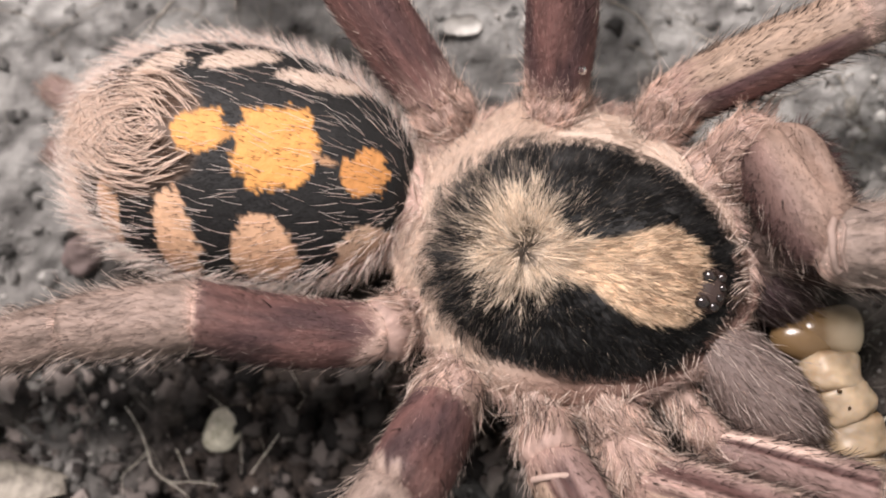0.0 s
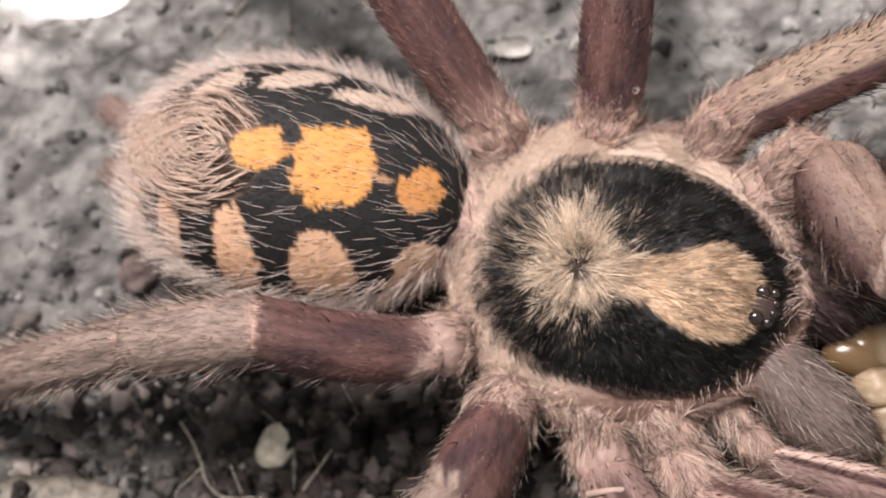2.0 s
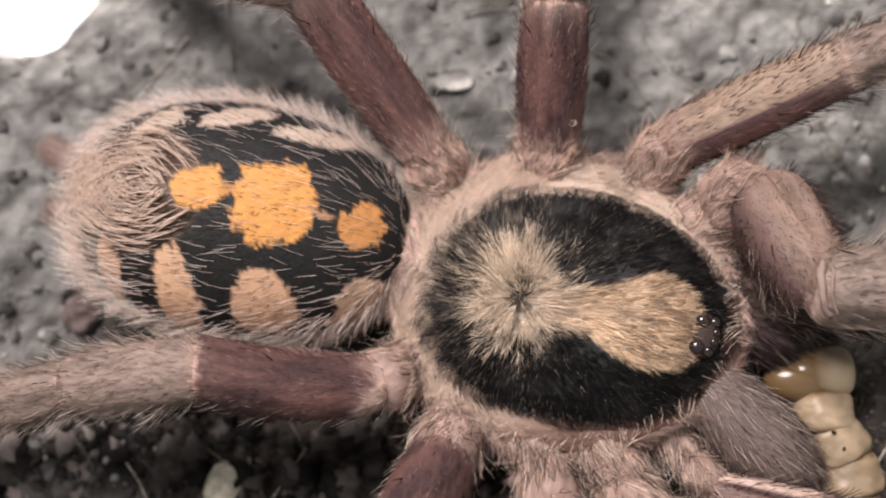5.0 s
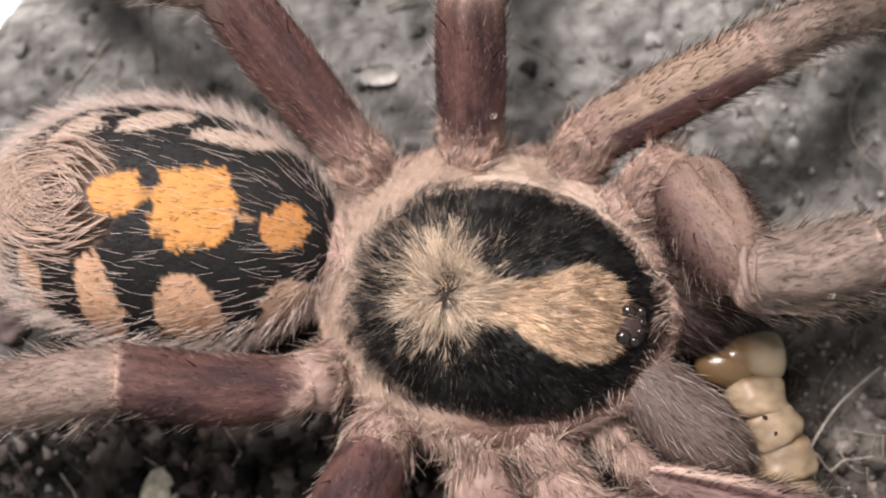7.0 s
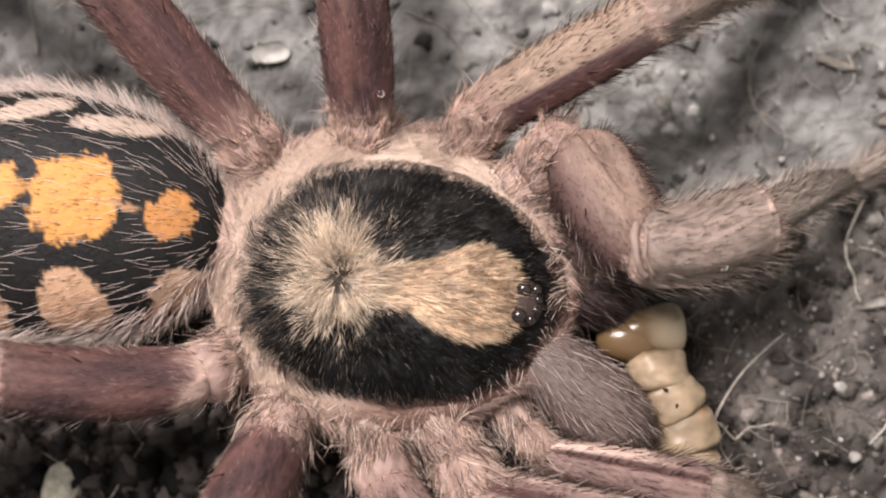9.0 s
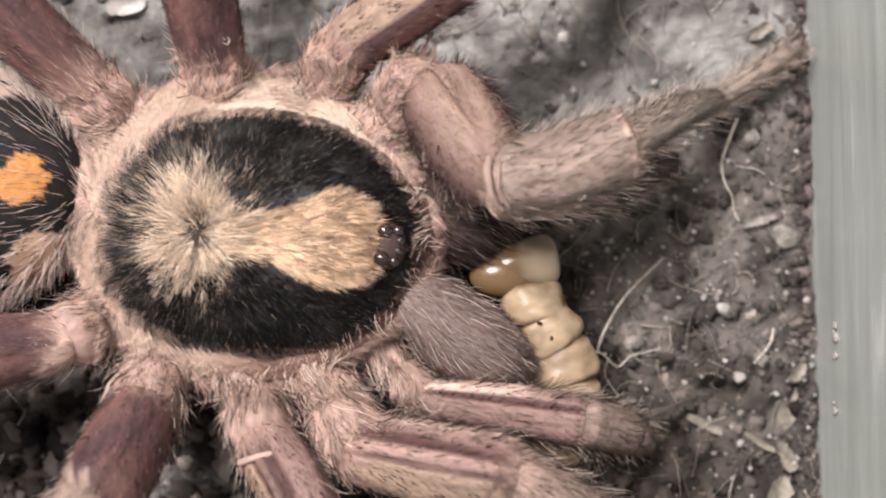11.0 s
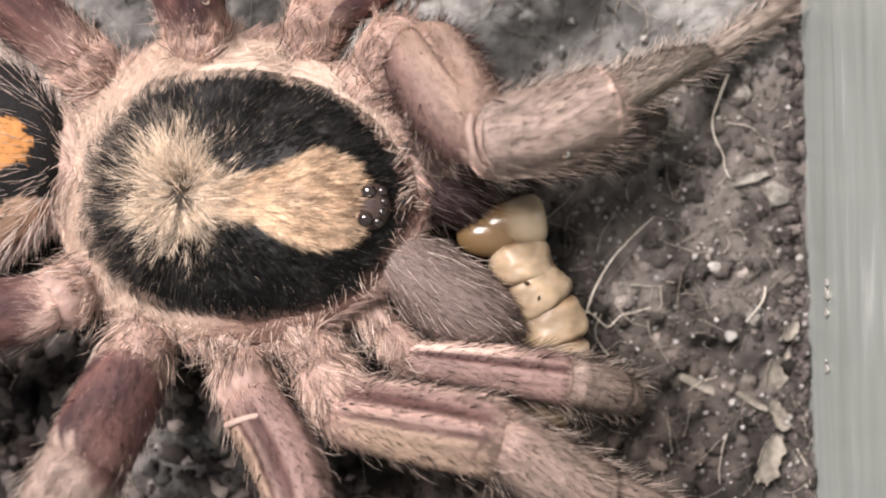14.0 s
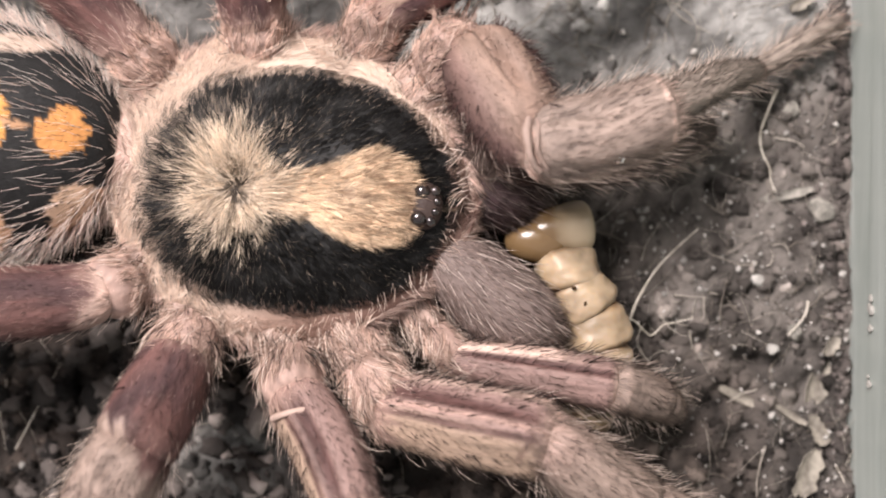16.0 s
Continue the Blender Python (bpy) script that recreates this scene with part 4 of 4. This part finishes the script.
def build_spider():
    build_carapace()
    build_eyes()
    build_abdomen()
    # waist and underside
    centre, half = np.array((-5.9, 2.2, 3.4)), np.array((3.0, 3.4, 2.2))
    verts, faces = ball(centre, 1.0, half)
    waist = part("waist", mesh_data("waist", verts, faces, PINK * np.ones((len(verts), 1))), SKIN, spider, "pale furry waist")
    d = unit(rng.normal(size=(4200, 3)) * np.array((1, 1, 0.7)) + np.array((0, 0, 0.5)))
    p = centre + d * half
    way = np.stack([-0.2 + 0 * d[:, 0], np.sign(d[:, 1]) * 0.8, 0.25 + 0 * d[:, 0]], -1) + 0.9 * tufts(p, 0.6, 5.0) + d * 0.4 + rng.normal(size=(4200, 3)) * 0.2
    length = rng.uniform(0.5, 1.3, 4200)
    way, _ = clumped(p, way, length, 18, 0.7)
    part("coat", hair_mesh("coat", p, outward(way, d, 0.2), -d * 0.3, length, 0.04, mix((0.78, 0.63, 0.53), (0.34, 0.24, 0.19), rng.uniform(0, 1, 4200))), HAIR, waist, kind="stuff")
    verts, faces = ball((3.2, -0.2, 3.6), 1.0, (9.0, 7.4, 2.4))
    part("sternum", mesh_data("sternum", verts, faces, MAUVE * np.ones((len(verts), 1))), SKIN, spider)
    for key in LIMB_PLAN:
        build_limb(key)
    build_chelicera((10.2, -3.7, 5.2), (16.7, -9.9, 3.4), 2.45, GREY * 0.85)
    # left jaw tinted dark for the shadow it lies in
    build_chelicera((11.3, 0.4, 4.8), (16.0, -1.9, 2.8), 2.0, np.array((0.062, 0.037, 0.039)))
    for x, y, z, dx, dy in ((-26.4, 6.7, 2.6, -3.6, 1.9), (-26.4, 4.0, 2.4, -3.0, 0.6)):
        surf, axis, span = limb_surface((x, y, z), (x + dx, y + dy, z - 0.8), 0.95, 0.7)
        verts, faces = shell(surf, 24, 24)
        tip = part("spinneret", mesh_data("spinneret", verts, faces, np.array((0.24, 0.165, 0.145)) * np.ones((len(verts), 1))), SKIN, spider, "short brown hairy spinneret")
        u, v = rng.uniform(0.05, 0.98, 900), rng.uniform(-0.8, np.pi + 0.8, 900)
        p, nor = surf.place(u, v), surf.normal(u, v)
        part("setae", hair_mesh("setae", p, axis + nor * 0.35 + rng.normal(size=p.shape) * 0.2, -nor * 0.1, rng.uniform(0.3, 1.0, 900), 0.03, mix((0.16, 0.10, 0.09), (0.44, 0.34, 0.28), rng.uniform(0, 1, 900))), HAIR, tip, kind="stuff")


# ---------------------------------------------------------------- prey and litter
def build_larva():
    worm = tagged(new("larva"), "plump cream-coloured beetle larva held in the jaws", "larva")
    line = ((17.9, -4.6, 2.9), (18.05, -6.5, 2.9), (19.15, -8.2, 2.8), (19.6, -10.1, 2.7), (19.2, -12.2, 2.5), (18.0, -14.0, 2.3), (16.6, -15.4, 2.1))
    for k, (a, b) in enumerate(zip(line, line[1:])):
        surf, axis, span = barrel(a, b, 2.05 if k else 1.8, 2.12 if k else 2.05)
        verts, faces = shell(surf, 40, 56)
        u = np.repeat(np.linspace(0, 1, 40), 56)
        stain = noise3(verts, 0.8, 30.0 + k)
        verts = verts + unit(verts - (np.asarray(a) + np.asarray(b)) / 2) * (0.14 * stain + 0.07 * noise3(verts, 2.2, 12.0))[:, None]
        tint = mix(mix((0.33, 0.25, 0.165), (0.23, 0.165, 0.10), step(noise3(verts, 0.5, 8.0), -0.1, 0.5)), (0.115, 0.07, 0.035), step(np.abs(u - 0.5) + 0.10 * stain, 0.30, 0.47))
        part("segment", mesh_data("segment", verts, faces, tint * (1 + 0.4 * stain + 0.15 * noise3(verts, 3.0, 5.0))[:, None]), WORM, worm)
    for k, (x, y, z) in enumerate(((18.1, -6.7, 4.82), (18.7, -7.6, 4.75))):
        verts, faces = lump(60.0 + k, (0.15, 0.09, 0.08), 8, 10, 0.9)
        verts = spin(verts, 50 * k) + np.array((x, y, z))
        part("dirt_speck", mesh_data("dirt_speck", verts, faces, np.array((0.05, 0.03, 0.015)) * np.ones((len(verts), 1))), CRUMB, worm, "dark speck of dirt")
    surf, axis, span = barrel((16.4, -3.4, 3.2), (19.1, -3.15, 3.1), 1.3, 1.6)
    verts, faces = shell(surf, 48, 56)
    part("head", mesh_data("head", verts, faces, mix((0.13, 0.083, 0.04), (0.32, 0.255, 0.17), step(verts[:, 0] + 0.4 * noise3(verts, 1.0, 3.0), 17.0, 18.6))), HEAD, worm, "pale rounded head, brown towards the jaws")
    verts, faces = ball((16.5, -3.8, 3.3), 1.2, (1.7, 1.1, 0.9))
    part("crushed_part", mesh_data("crushed_part", verts, faces, np.array((0.15, 0.095, 0.045)) * np.ones((len(verts), 1))), HEAD, worm, "wet brown crushed body part")


def barrel(a, b, ra, rb):
    """A plump ring of a larva from a to b, with rounded shoulders that tuck into its neighbours."""
    a, b = np.asarray(a, float), np.asarray(b, float)
    axis = unit(b - a)
    side = unit(np.cross(axis, (0, 0, 1.0)))
    up = np.cross(side, axis)
    span = np.linalg.norm(b - a)
    over = 0.22

    def place(u, v):
        t = np.clip(2 * u - 1, -1, 1)
        r = (ra + (rb - ra) * u) * np.clip(1 - np.abs(t) ** 5.0, 0, 1) ** 0.36 * (0.97 + 0.05 * t)
        s = (-over + (1 + 2 * over) * u)[..., None]
        return a + (b - a) * s + r[..., None] * (np.cos(v)[..., None] * side + 0.93 * np.sin(v)[..., None] * up)

    return Surface(place, lambda u, v: (a + b) / 2), axis, span


def lump(seed, half, rings=14, segments=20, rough=0.3):
    """An uneven stone-like lump about the origin."""
    verts, faces = ball((0, 0, 0), 1, (1, 1, 1), segments, rings)
    verts = verts * (1 + rough * noise3(verts, 1.2, seed) + 0.35 * rough * noise3(verts, 3.5, seed + 4))[:, None]
    return verts * np.asarray(half), faces


def joined(pieces):
    verts, faces, tints, base = [], [], [], 0
    for v, f, t in pieces:
        verts.append(v), faces.append(f + base), tints.append(np.ones((len(v), 3)) * t)
        base += len(v)
    return np.concatenate(verts), np.concatenate(faces), np.concatenate(tints)


def spin(verts, deg):
    c, k = math.cos(radians(deg)), math.sin(radians(deg))
    return np.stack([verts[:, 0] * c - verts[:, 1] * k, verts[:, 0] * k + verts[:, 1] * c, verts[:, 2]], -1)


def floor_z(x, y):
    return float(ground_height(np.array([x], float), np.array([y], float))[0])


def build_crumbs():
    """Soil crumbs too many to count."""
    shapes = [lump(11.0 * k, (1, 1, 0.7), 6, 8, 1.1) for k in range(8)]
    n = 13000
    x, y = rng.uniform(-44, 35.5, n), rng.uniform(-24, 27, n)
    size = 0.09 + 0.58 * rng.uniform(0, 1, n) ** 4.5
    bare = rng.uniform(0, 1, n) > np.maximum(0.85 * step(y, 2, 9), 0.75 * step(-x, 20, 28) * step(y, -8, 2))
    x, y, size, n = x[bare], y[bare], size[bare], int(bare.sum())
    z, tint = ground_height(x, y), ground_tint(x, y)
    pieces = []
    for k in range(n):
        v, f = shapes[k % 8]
        v = spin(v * np.array((1, rng.uniform(0.6, 1), rng.uniform(0.6, 1))), rng.uniform(0, 360)) * size[k] + np.array((x[k], y[k], z[k] - 0.1 * size[k]))
        pieces.append((v, f, tint[k] * 0.4 * 5.5 ** rng.uniform()))
    # larger damp clods in the hollow beside the hind legs, and a rim of soil along the wall
    for k in range(1500):
        if k < 1050:
            px, py, half = rng.uniform(-40, 8), rng.uniform(-24, -5), 0.22 + 0.75 * rng.uniform() ** 2.5
            shade = (0.008 + 0.11 * rng.uniform() ** 2.4) * (1.0 + 2.0 * float(step(-px, 21, 28)) + 1.2 * float(step(px, -12, -5)) + 3.0 * math.exp(-(((px + 2.8) / 3.5) ** 2 + ((py + 15.5) / 3.0) ** 2)))
        else:
            py, half, shade = rng.uniform(-24, 22), 0.12 + 0.4 * rng.uniform() ** 3, 0.03 + 0.12 * rng.uniform()
            px = 35.75 + 0.077 * py - rng.exponential(0.5)
        v, f = shapes[k % 8]
        v = spin(v * np.array((1, rng.uniform(0.6, 1), rng.uniform(0.6, 1))), rng.uniform(0, 360)) * half + np.array((px, py, floor_z(px, py) + 0.1 * half))
        v[:, 0] = np.minimum(v[:, 0], 36.05 + 0.077 * py)
        pieces.append((v, f, np.array((1.0, 0.86, 0.78)) * shade))
    verts, faces, tint = joined(pieces)
    tagged(part("soil_crumbs", mesh_data("soil_crumbs", verts, faces, tint), CRUMB), "loose dark soil crumbs on the ground", "soil", kind="stuff")
    # small bright grains and beads of damp
    pieces = []
    for k in range(900):
        px, py = rng.uniform(-44, 35.3), rng.uniform(-24, 27)
        if k < 60:
            px, py = rng.uniform(18, 35.3), rng.uniform(-22, 16)
        elif k >= 190:
            px, py = rng.uniform(17, 35.3), rng.uniform(-23, 8)
        elif k < 120:
            px, py = rng.normal(-28, 5), rng.normal(-11, 2.5)
        v, f = shapes[k % 8]
        half = 0.05 + 0.12 * rng.uniform() ** 3 if k >= 190 else 0.07 + 0.16 * rng.uniform() ** 2
        pieces.append((v * half + np.array((px, py, floor_z(px, py) + 0.35 * rng.uniform())), f, np.array((0.42, 0.40, 0.37)) * rng.uniform(0.3, 1.2)))
    verts, faces, tint = joined(pieces)
    tagged(part("sand_grains", mesh_data("sand_grains", verts, faces, tint, False), CRUMB), "tiny pale grains scattered on the soil", "sand", kind="stuff")


def build_fibres():
    """Fine rootlets, plant fibres and silk threads lying over the soil."""
    pieces = []
    for k in range(900):
        if k < 560:
            x, y, long, wide = rng.uniform(17, 35), rng.uniform(-24, 22), rng.uniform(0.8, 3.6), 0.018 + 0.05 * rng.uniform() ** 3
        elif k < 660:
            x, y, long, wide = rng.uniform(-44, 20), rng.uniform(-24, -6), rng.uniform(1.0, 5.0), rng.uniform(0.02, 0.06)
        else:
            x, y, long, wide = rng.uniform(-44, 30), rng.uniform(8, 27), rng.uniform(2.0, 9.0), 0.015 + 0.09 * rng.uniform() ** 4
        a, bend, z = rng.uniform(0, 2 * np.pi), rng.normal() * 0.5, floor_z(x, y)
        pts, here = [], np.array((x, y, z + 0.25))
        for q in range(5):
            pts.append(here.copy())
            here = here + long / 4 * np.array((math.cos(a), math.sin(a), rng.normal() * 0.12))
            a += bend * 0.5 + rng.normal() * 0.25
            here[2] = max(here[2], floor_z(min(here[0], 35.5), here[1]) + 0.1)
        pts = np.array(pts)
        pts[:, 0] = np.minimum(pts[:, 0], 35.2)
        tint = mix((0.13, 0.11, 0.09), (0.46, 0.42, 0.36), np.array(rng.uniform() ** 1.6))
        pieces.append((*tube(pts, wide, 3), tint))
    verts, faces, tint = joined(pieces)
    tagged(part("plant_fibres", mesh_data("plant_fibres", verts, faces, tint), CRUMB), "fine pale rootlets and silk threads over the soil", "fibre", kind="stuff")


def root_thing(name, label, category, lines, radius, mat):
    top = tagged(new(name), label, category)
    for k, line in enumerate(lines):
        verts, faces = tube(line, radius * (1 if k == 0 else 0.7), 6)
        part("strand" if k == 0 else "branch", mesh_data(name, verts, faces), mat, top)


def fragment(x, y, turn, long, wide, mat, label, jag=0.25, seed=0.0, lift=0.12):
    """A torn flake of dry leaf or wood: a thin curled slab with a ragged outline."""
    n = 18
    u, v = (g.ravel() for g in np.meshgrid(np.linspace(-1, 1, n), np.linspace(-1, 1, 7), indexing="ij"))
    edge = 1 - np.abs(u) ** 3 * 0.55 + jag * noise3(np.stack([u * 3 + seed, np.sign(v), 0 * u], -1), 1.0, seed)
    px = (u + jag * 0.6 * noise3(np.stack([0 * u, v * 2.5, 0 * u + np.sign(u)], -1), 1.0, seed + 2) * np.abs(u) ** 4) * long / 2
    py = v * edge * wide / 2
    pz = 0.22 * wide * (v * edge) ** 2 + 0.10 * long * u * u * 0.4 + 0.05 * noise3(np.stack([u * 2, v * 2, 0 * u], -1), 1.0, seed + 5)
    top = np.stack([px, py, pz + 0.07], -1)
    low = np.stack([px, py, pz - 0.07], -1)
    f = grid_faces(n, 7)
    rim = np.concatenate([np.arange(7), np.arange(1, n) * 7 + 6, (n - 1) * 7 + np.arange(5, -1, -1), np.arange(n - 2, 0, -1) * 7])
    k = n * 7
    wall = np.stack([rim, np.roll(rim, -1), np.roll(rim, -1) + k, rim + k], -1)
    me = mesh_data("fragment", np.concatenate([top, low]), np.concatenate([f, f[:, ::-1] + k, wall]))
    ob = part("leaf_fragment" if mat is STRAW else "wood_flake", me, mat)
    ob.matrix_world = pose(x * MM, y * MM, (floor_z(x, y) + lift + 0.1) * MM, rng.normal() * 6, rng.normal() * 6, turn)
    return tagged(ob, label, "plant litter", group="plant litter on the soil")


def build_litter():
    verts, faces = lump(6.0, (1.15, 1.6, 0.85), 30, 40, 0.12)
    ob = part("pebble", mesh_data("pebble", verts, faces), PUMICE)
    ob.matrix_world = pose(-17.9 * MM, -11.8 * MM, (floor_z(-17.9, -11.8) + 0.5) * MM, 0, 0, -30)
    tagged(ob, "pale grey-green perlite grain lying on the soil", "pebble")
    for k, (x, y, half, mat, label) in enumerate((
        (14.95, 11.2, (0.5, 0.28, 0.2), FLECK, "small white grain lying on the soil"),
        (19.8, 10.8, (0.8, 0.4, 0.3), PERLITE, "pale grey grain lying on the soil"),
        (29.8, -7.0, (0.65, 0.35, 0.3), FLECK, "small white grain lying on the soil"),
        (35.2, -6.9, (0.25, 0.25, 0.22), FLECK, "tiny white grain beside the wall"),
        (31.8, -10.2, (0.5, 0.4, 0.35), PERLITE, "pale grey grain lying on the soil"),
        (30.2, -11.1, (0.35, 0.33, 0.3), FLECK, "small white grain lying on the soil"),
        (32.6, 3.2, (0.55, 0.45, 0.35), PERLITE, "pale grey grain lying on the soil"),
        (34.0, -2.9, (0.8, 0.7, 0.45), PERLITE, "pale grey grain lying on the soil"),
        (-27.7, -1.6, (1.3, 1.2, 0.9), CLOD, "rounded reddish-brown soil clod"),
    )):
        verts, faces = lump(5.0 + k, half, 18, 24, 0.35)
        ob = part("soil_clod" if mat is CLOD else "grain", mesh_data("grain", verts, faces), mat)
        ob.matrix_world = pose(x * MM, y * MM, (floor_z(x, y) + half[2] * 0.7) * MM, 0, 0, 25 + 67 * k)
        tagged(ob, label, "clod" if mat is CLOD else "grain", group="" if mat is CLOD else "grains on the soil")
    fragment(-4.65, 14.5, 5, 2.4, 1.3, FLECK, "white flaky chip lying on the soil", 0.2, 1.0)
    fragment(32.0, -1.9, 8, 3.3, 0.6, PERLITE, "pale slender wood splinter lying on the soil", 0.3, 2.0)
    fragment(33.3, -13.2, 62, 3.4, 1.5, STRAW, "dry pale leaf fragment lying beside the wall", 0.3, 3.0)
    fragment(31.8, -18.6, 68, 3.0, 1.3, STRAW, "torn dry leaf fragment lying beside the wall", 0.6, 4.0)
    fragment(33.9, -11.2, 50, 1.4, 0.7, STRAW, "small dry leaf fragment lying on the soil", 0.4, 5.0)
    fragment(31.2, -15.2, -35, 2.2, 0.45, STRAW, "narrow straw fragment lying on the soil", 0.2, 6.0)
    fragment(32.8, -16.2, -70, 2.0, 0.9, STRAW, "small dry leaf fragment lying on the soil", 0.5, 7.0)
    fragment(28.2, -13.9, -30, 2.6, 0.6, STRAW, "narrow straw fragment lying on the soil", 0.2, 8.0)
    fragment(33.6, 9.6, 30, 1.6, 0.7, STRAW, "small dry leaf fragment lying on the soil", 0.4, 9.0)
    fragment(30.6, 13.2, -20, 2.4, 0.6, STRAW, "narrow straw fragment lying on the soil", 0.3, 10.0)
    fragment(-31.4, -16.0, 4, 9.0, 2.6, STRAW, "yellowish strip of dry plant fibre on the soil", 0.25, 11.0, 0.5)
    root_thing("rootlet", "pale forked rootlet lying on dark soil", "root", [
        [(-24.0, -10.8, -0.7), (-23.0, -12.0, -0.7), (-22.35, -13.3, -0.6), (-21.95, -14.5, -0.6), (-20.8, -15.3, -0.6), (-19.0, -15.0, -0.6), (-17.8, -15.2, -0.8)],
        [(-22.3, -13.4, -0.6), (-23.0, -14.3, -0.7), (-23.9, -15.0, -0.7), (-23.6, -16.3, -0.7)], [(-20.9, -15.2, -0.6), (-19.7, -15.8, -0.7), (-19.3, -16.4, -0.7)], [(-20.6, -13.2, -0.9), (-19.6, -14.9, -0.6)]], 0.045, ROOT)
    root_thing("rootlet", "straight pale rootlet lying on dark soil", "root", [[(-15.9, -14.4, -1.2), (-14.5, -12.1, -1.3), (-13.9, -11.1, -1.2), (-12.8, -9.3, -1.2)]], 0.035, ROOT)
    root_thing("rootlet", "kinked pale rootlet caught on the larva", "root", [
        [(20.2, -8.65, 4.3), (21.4, -8.75, 3.0), (21.8, -8.8, 2.0), (22.7, -9.75, 1.1), (23.0, -9.9, 0.8), (23.8, -9.15, 0.7), (24.2, -9.2, 0.7), (25.6, -8.95, 0.6)]], 0.072, ROOT)
    root_thing("rootlet", "curved pale rootlet standing on the soil", "root", [[(21.8, -8.9, 0.4), (22.1, -7.9, 0.9), (23.3, -6.05, 1.1), (24.7, -4.8, 0.9), (26.3, -3.65, 0.4)]], 0.075, ROOT)
    root_thing("rootlet", "wavy pale rootlet lying beside the wall", "root", [[(31.6, 4.4, 0.5), (30.9, 3.0, 0.4), (30.35, 1.7, 0.3), (30.5, 0.6, 0.2), (30.95, -0.3, 0.2), (30.85, -1.0, 0.2), (31.15, -1.8, 0.2)]], 0.09, ROOT)
    root_thing("rootlet", "short straight rootlet lying on the soil", "root", [[(32.6, -8.4, 0.2), (32.4, -9.3, 0.2), (31.2, -10.4, 0.2)]], 0.09, ROOT)
    root_thing("silk_thread", "straight white silk thread over the soil", "thread", [[(27.0, 3.87, 2.4), (29.0, 3.75, 2.3), (30.9, 3.6, 1.0)]], 0.04, ROOT)
    root_thing("silk_thread", "short white silk thread on the soil", "thread", [[(27.4, 1.85, 0.8), (28.1, 1.5, 0.9), (28.6, 1.26, 0.6)], [(28.6, 1.26, 0.6), (28.8, 1.7, 0.7)]], 0.04, ROOT)
    # damp specks on the plastic wall
    for k, (y, z, r) in enumerate(((-8.4, 2.9, 0.22), (-9.1, 2.9, 0.30), (-8.8, 2.6, 0.14), (-10.1, 2.8, 0.24), (-13.3, 2.6, 0.24), (-12.9, 2.4, 0.12))):
        verts, faces = lump(40.0 + k, (0.5 * r, r, r * 1.1), 12, 16, 0.4)
        ob = part("wall_speck", mesh_data("wall_speck", verts, faces), FLECK)
        ob.matrix_world = pose((36.0 + 0.077 * y) * MM, y * MM, z * MM, 0, 0, -4.4)
        tagged(ob, "white speck of dried deposit stuck to the plastic wall", "speck", group="specks on the wall")
    # droplets on the hairs
    for x, y, z in ((2.49, 9.81, 8.4), (20.29, -0.23, 10.3)):
        verts, faces = ball((0, 0, 0), 0.25, (1, 1, 0.9), 20, 12)
        ob = part("droplet", mesh_data("droplet", verts, faces), CLEAR)
        ob.matrix_world = pose(x * MM, y * MM, z * MM)
        tagged(ob, "clear water droplet sitting on a hairy leg", "droplet", group="droplets on the legs")


def build_film():
    """A thin clear sheet added over the soil only to mirror the lamp as a white patch."""
    a = np.linspace(0, 2 * np.pi, 90, endpoint=False)
    r = 1 + 0.10 * np.sin(3 * a + 1) + 0.05 * np.sin(7 * a) + 0.03 * np.sin(13 * a)
    ring = np.stack([-43 + 18.5 * r * np.cos(a), 28 + 18.0 * r * np.sin(a), 0.35 + 0 * a], -1)
    verts = np.concatenate([[(-43, 28, 0.35)], ring])
    k = np.arange(90)
    me = mesh_data("mirror_sheet", verts, np.stack([0 * k, 1 + k, 1 + (k + 1) % 90], -1))
    ob = tagged(part("mirror_sheet", me, CLEAR), "thin clear sheet added over the soil to mirror the lamp", "water", kind="structure")
    ob.visible_shadow = False


build_ground()
build_film()
build_walls()
build_spider()
build_larva()
build_litter()
build_crumbs()
build_fibres()


def motions():
    """Nothing but the camera moves."""


motions()
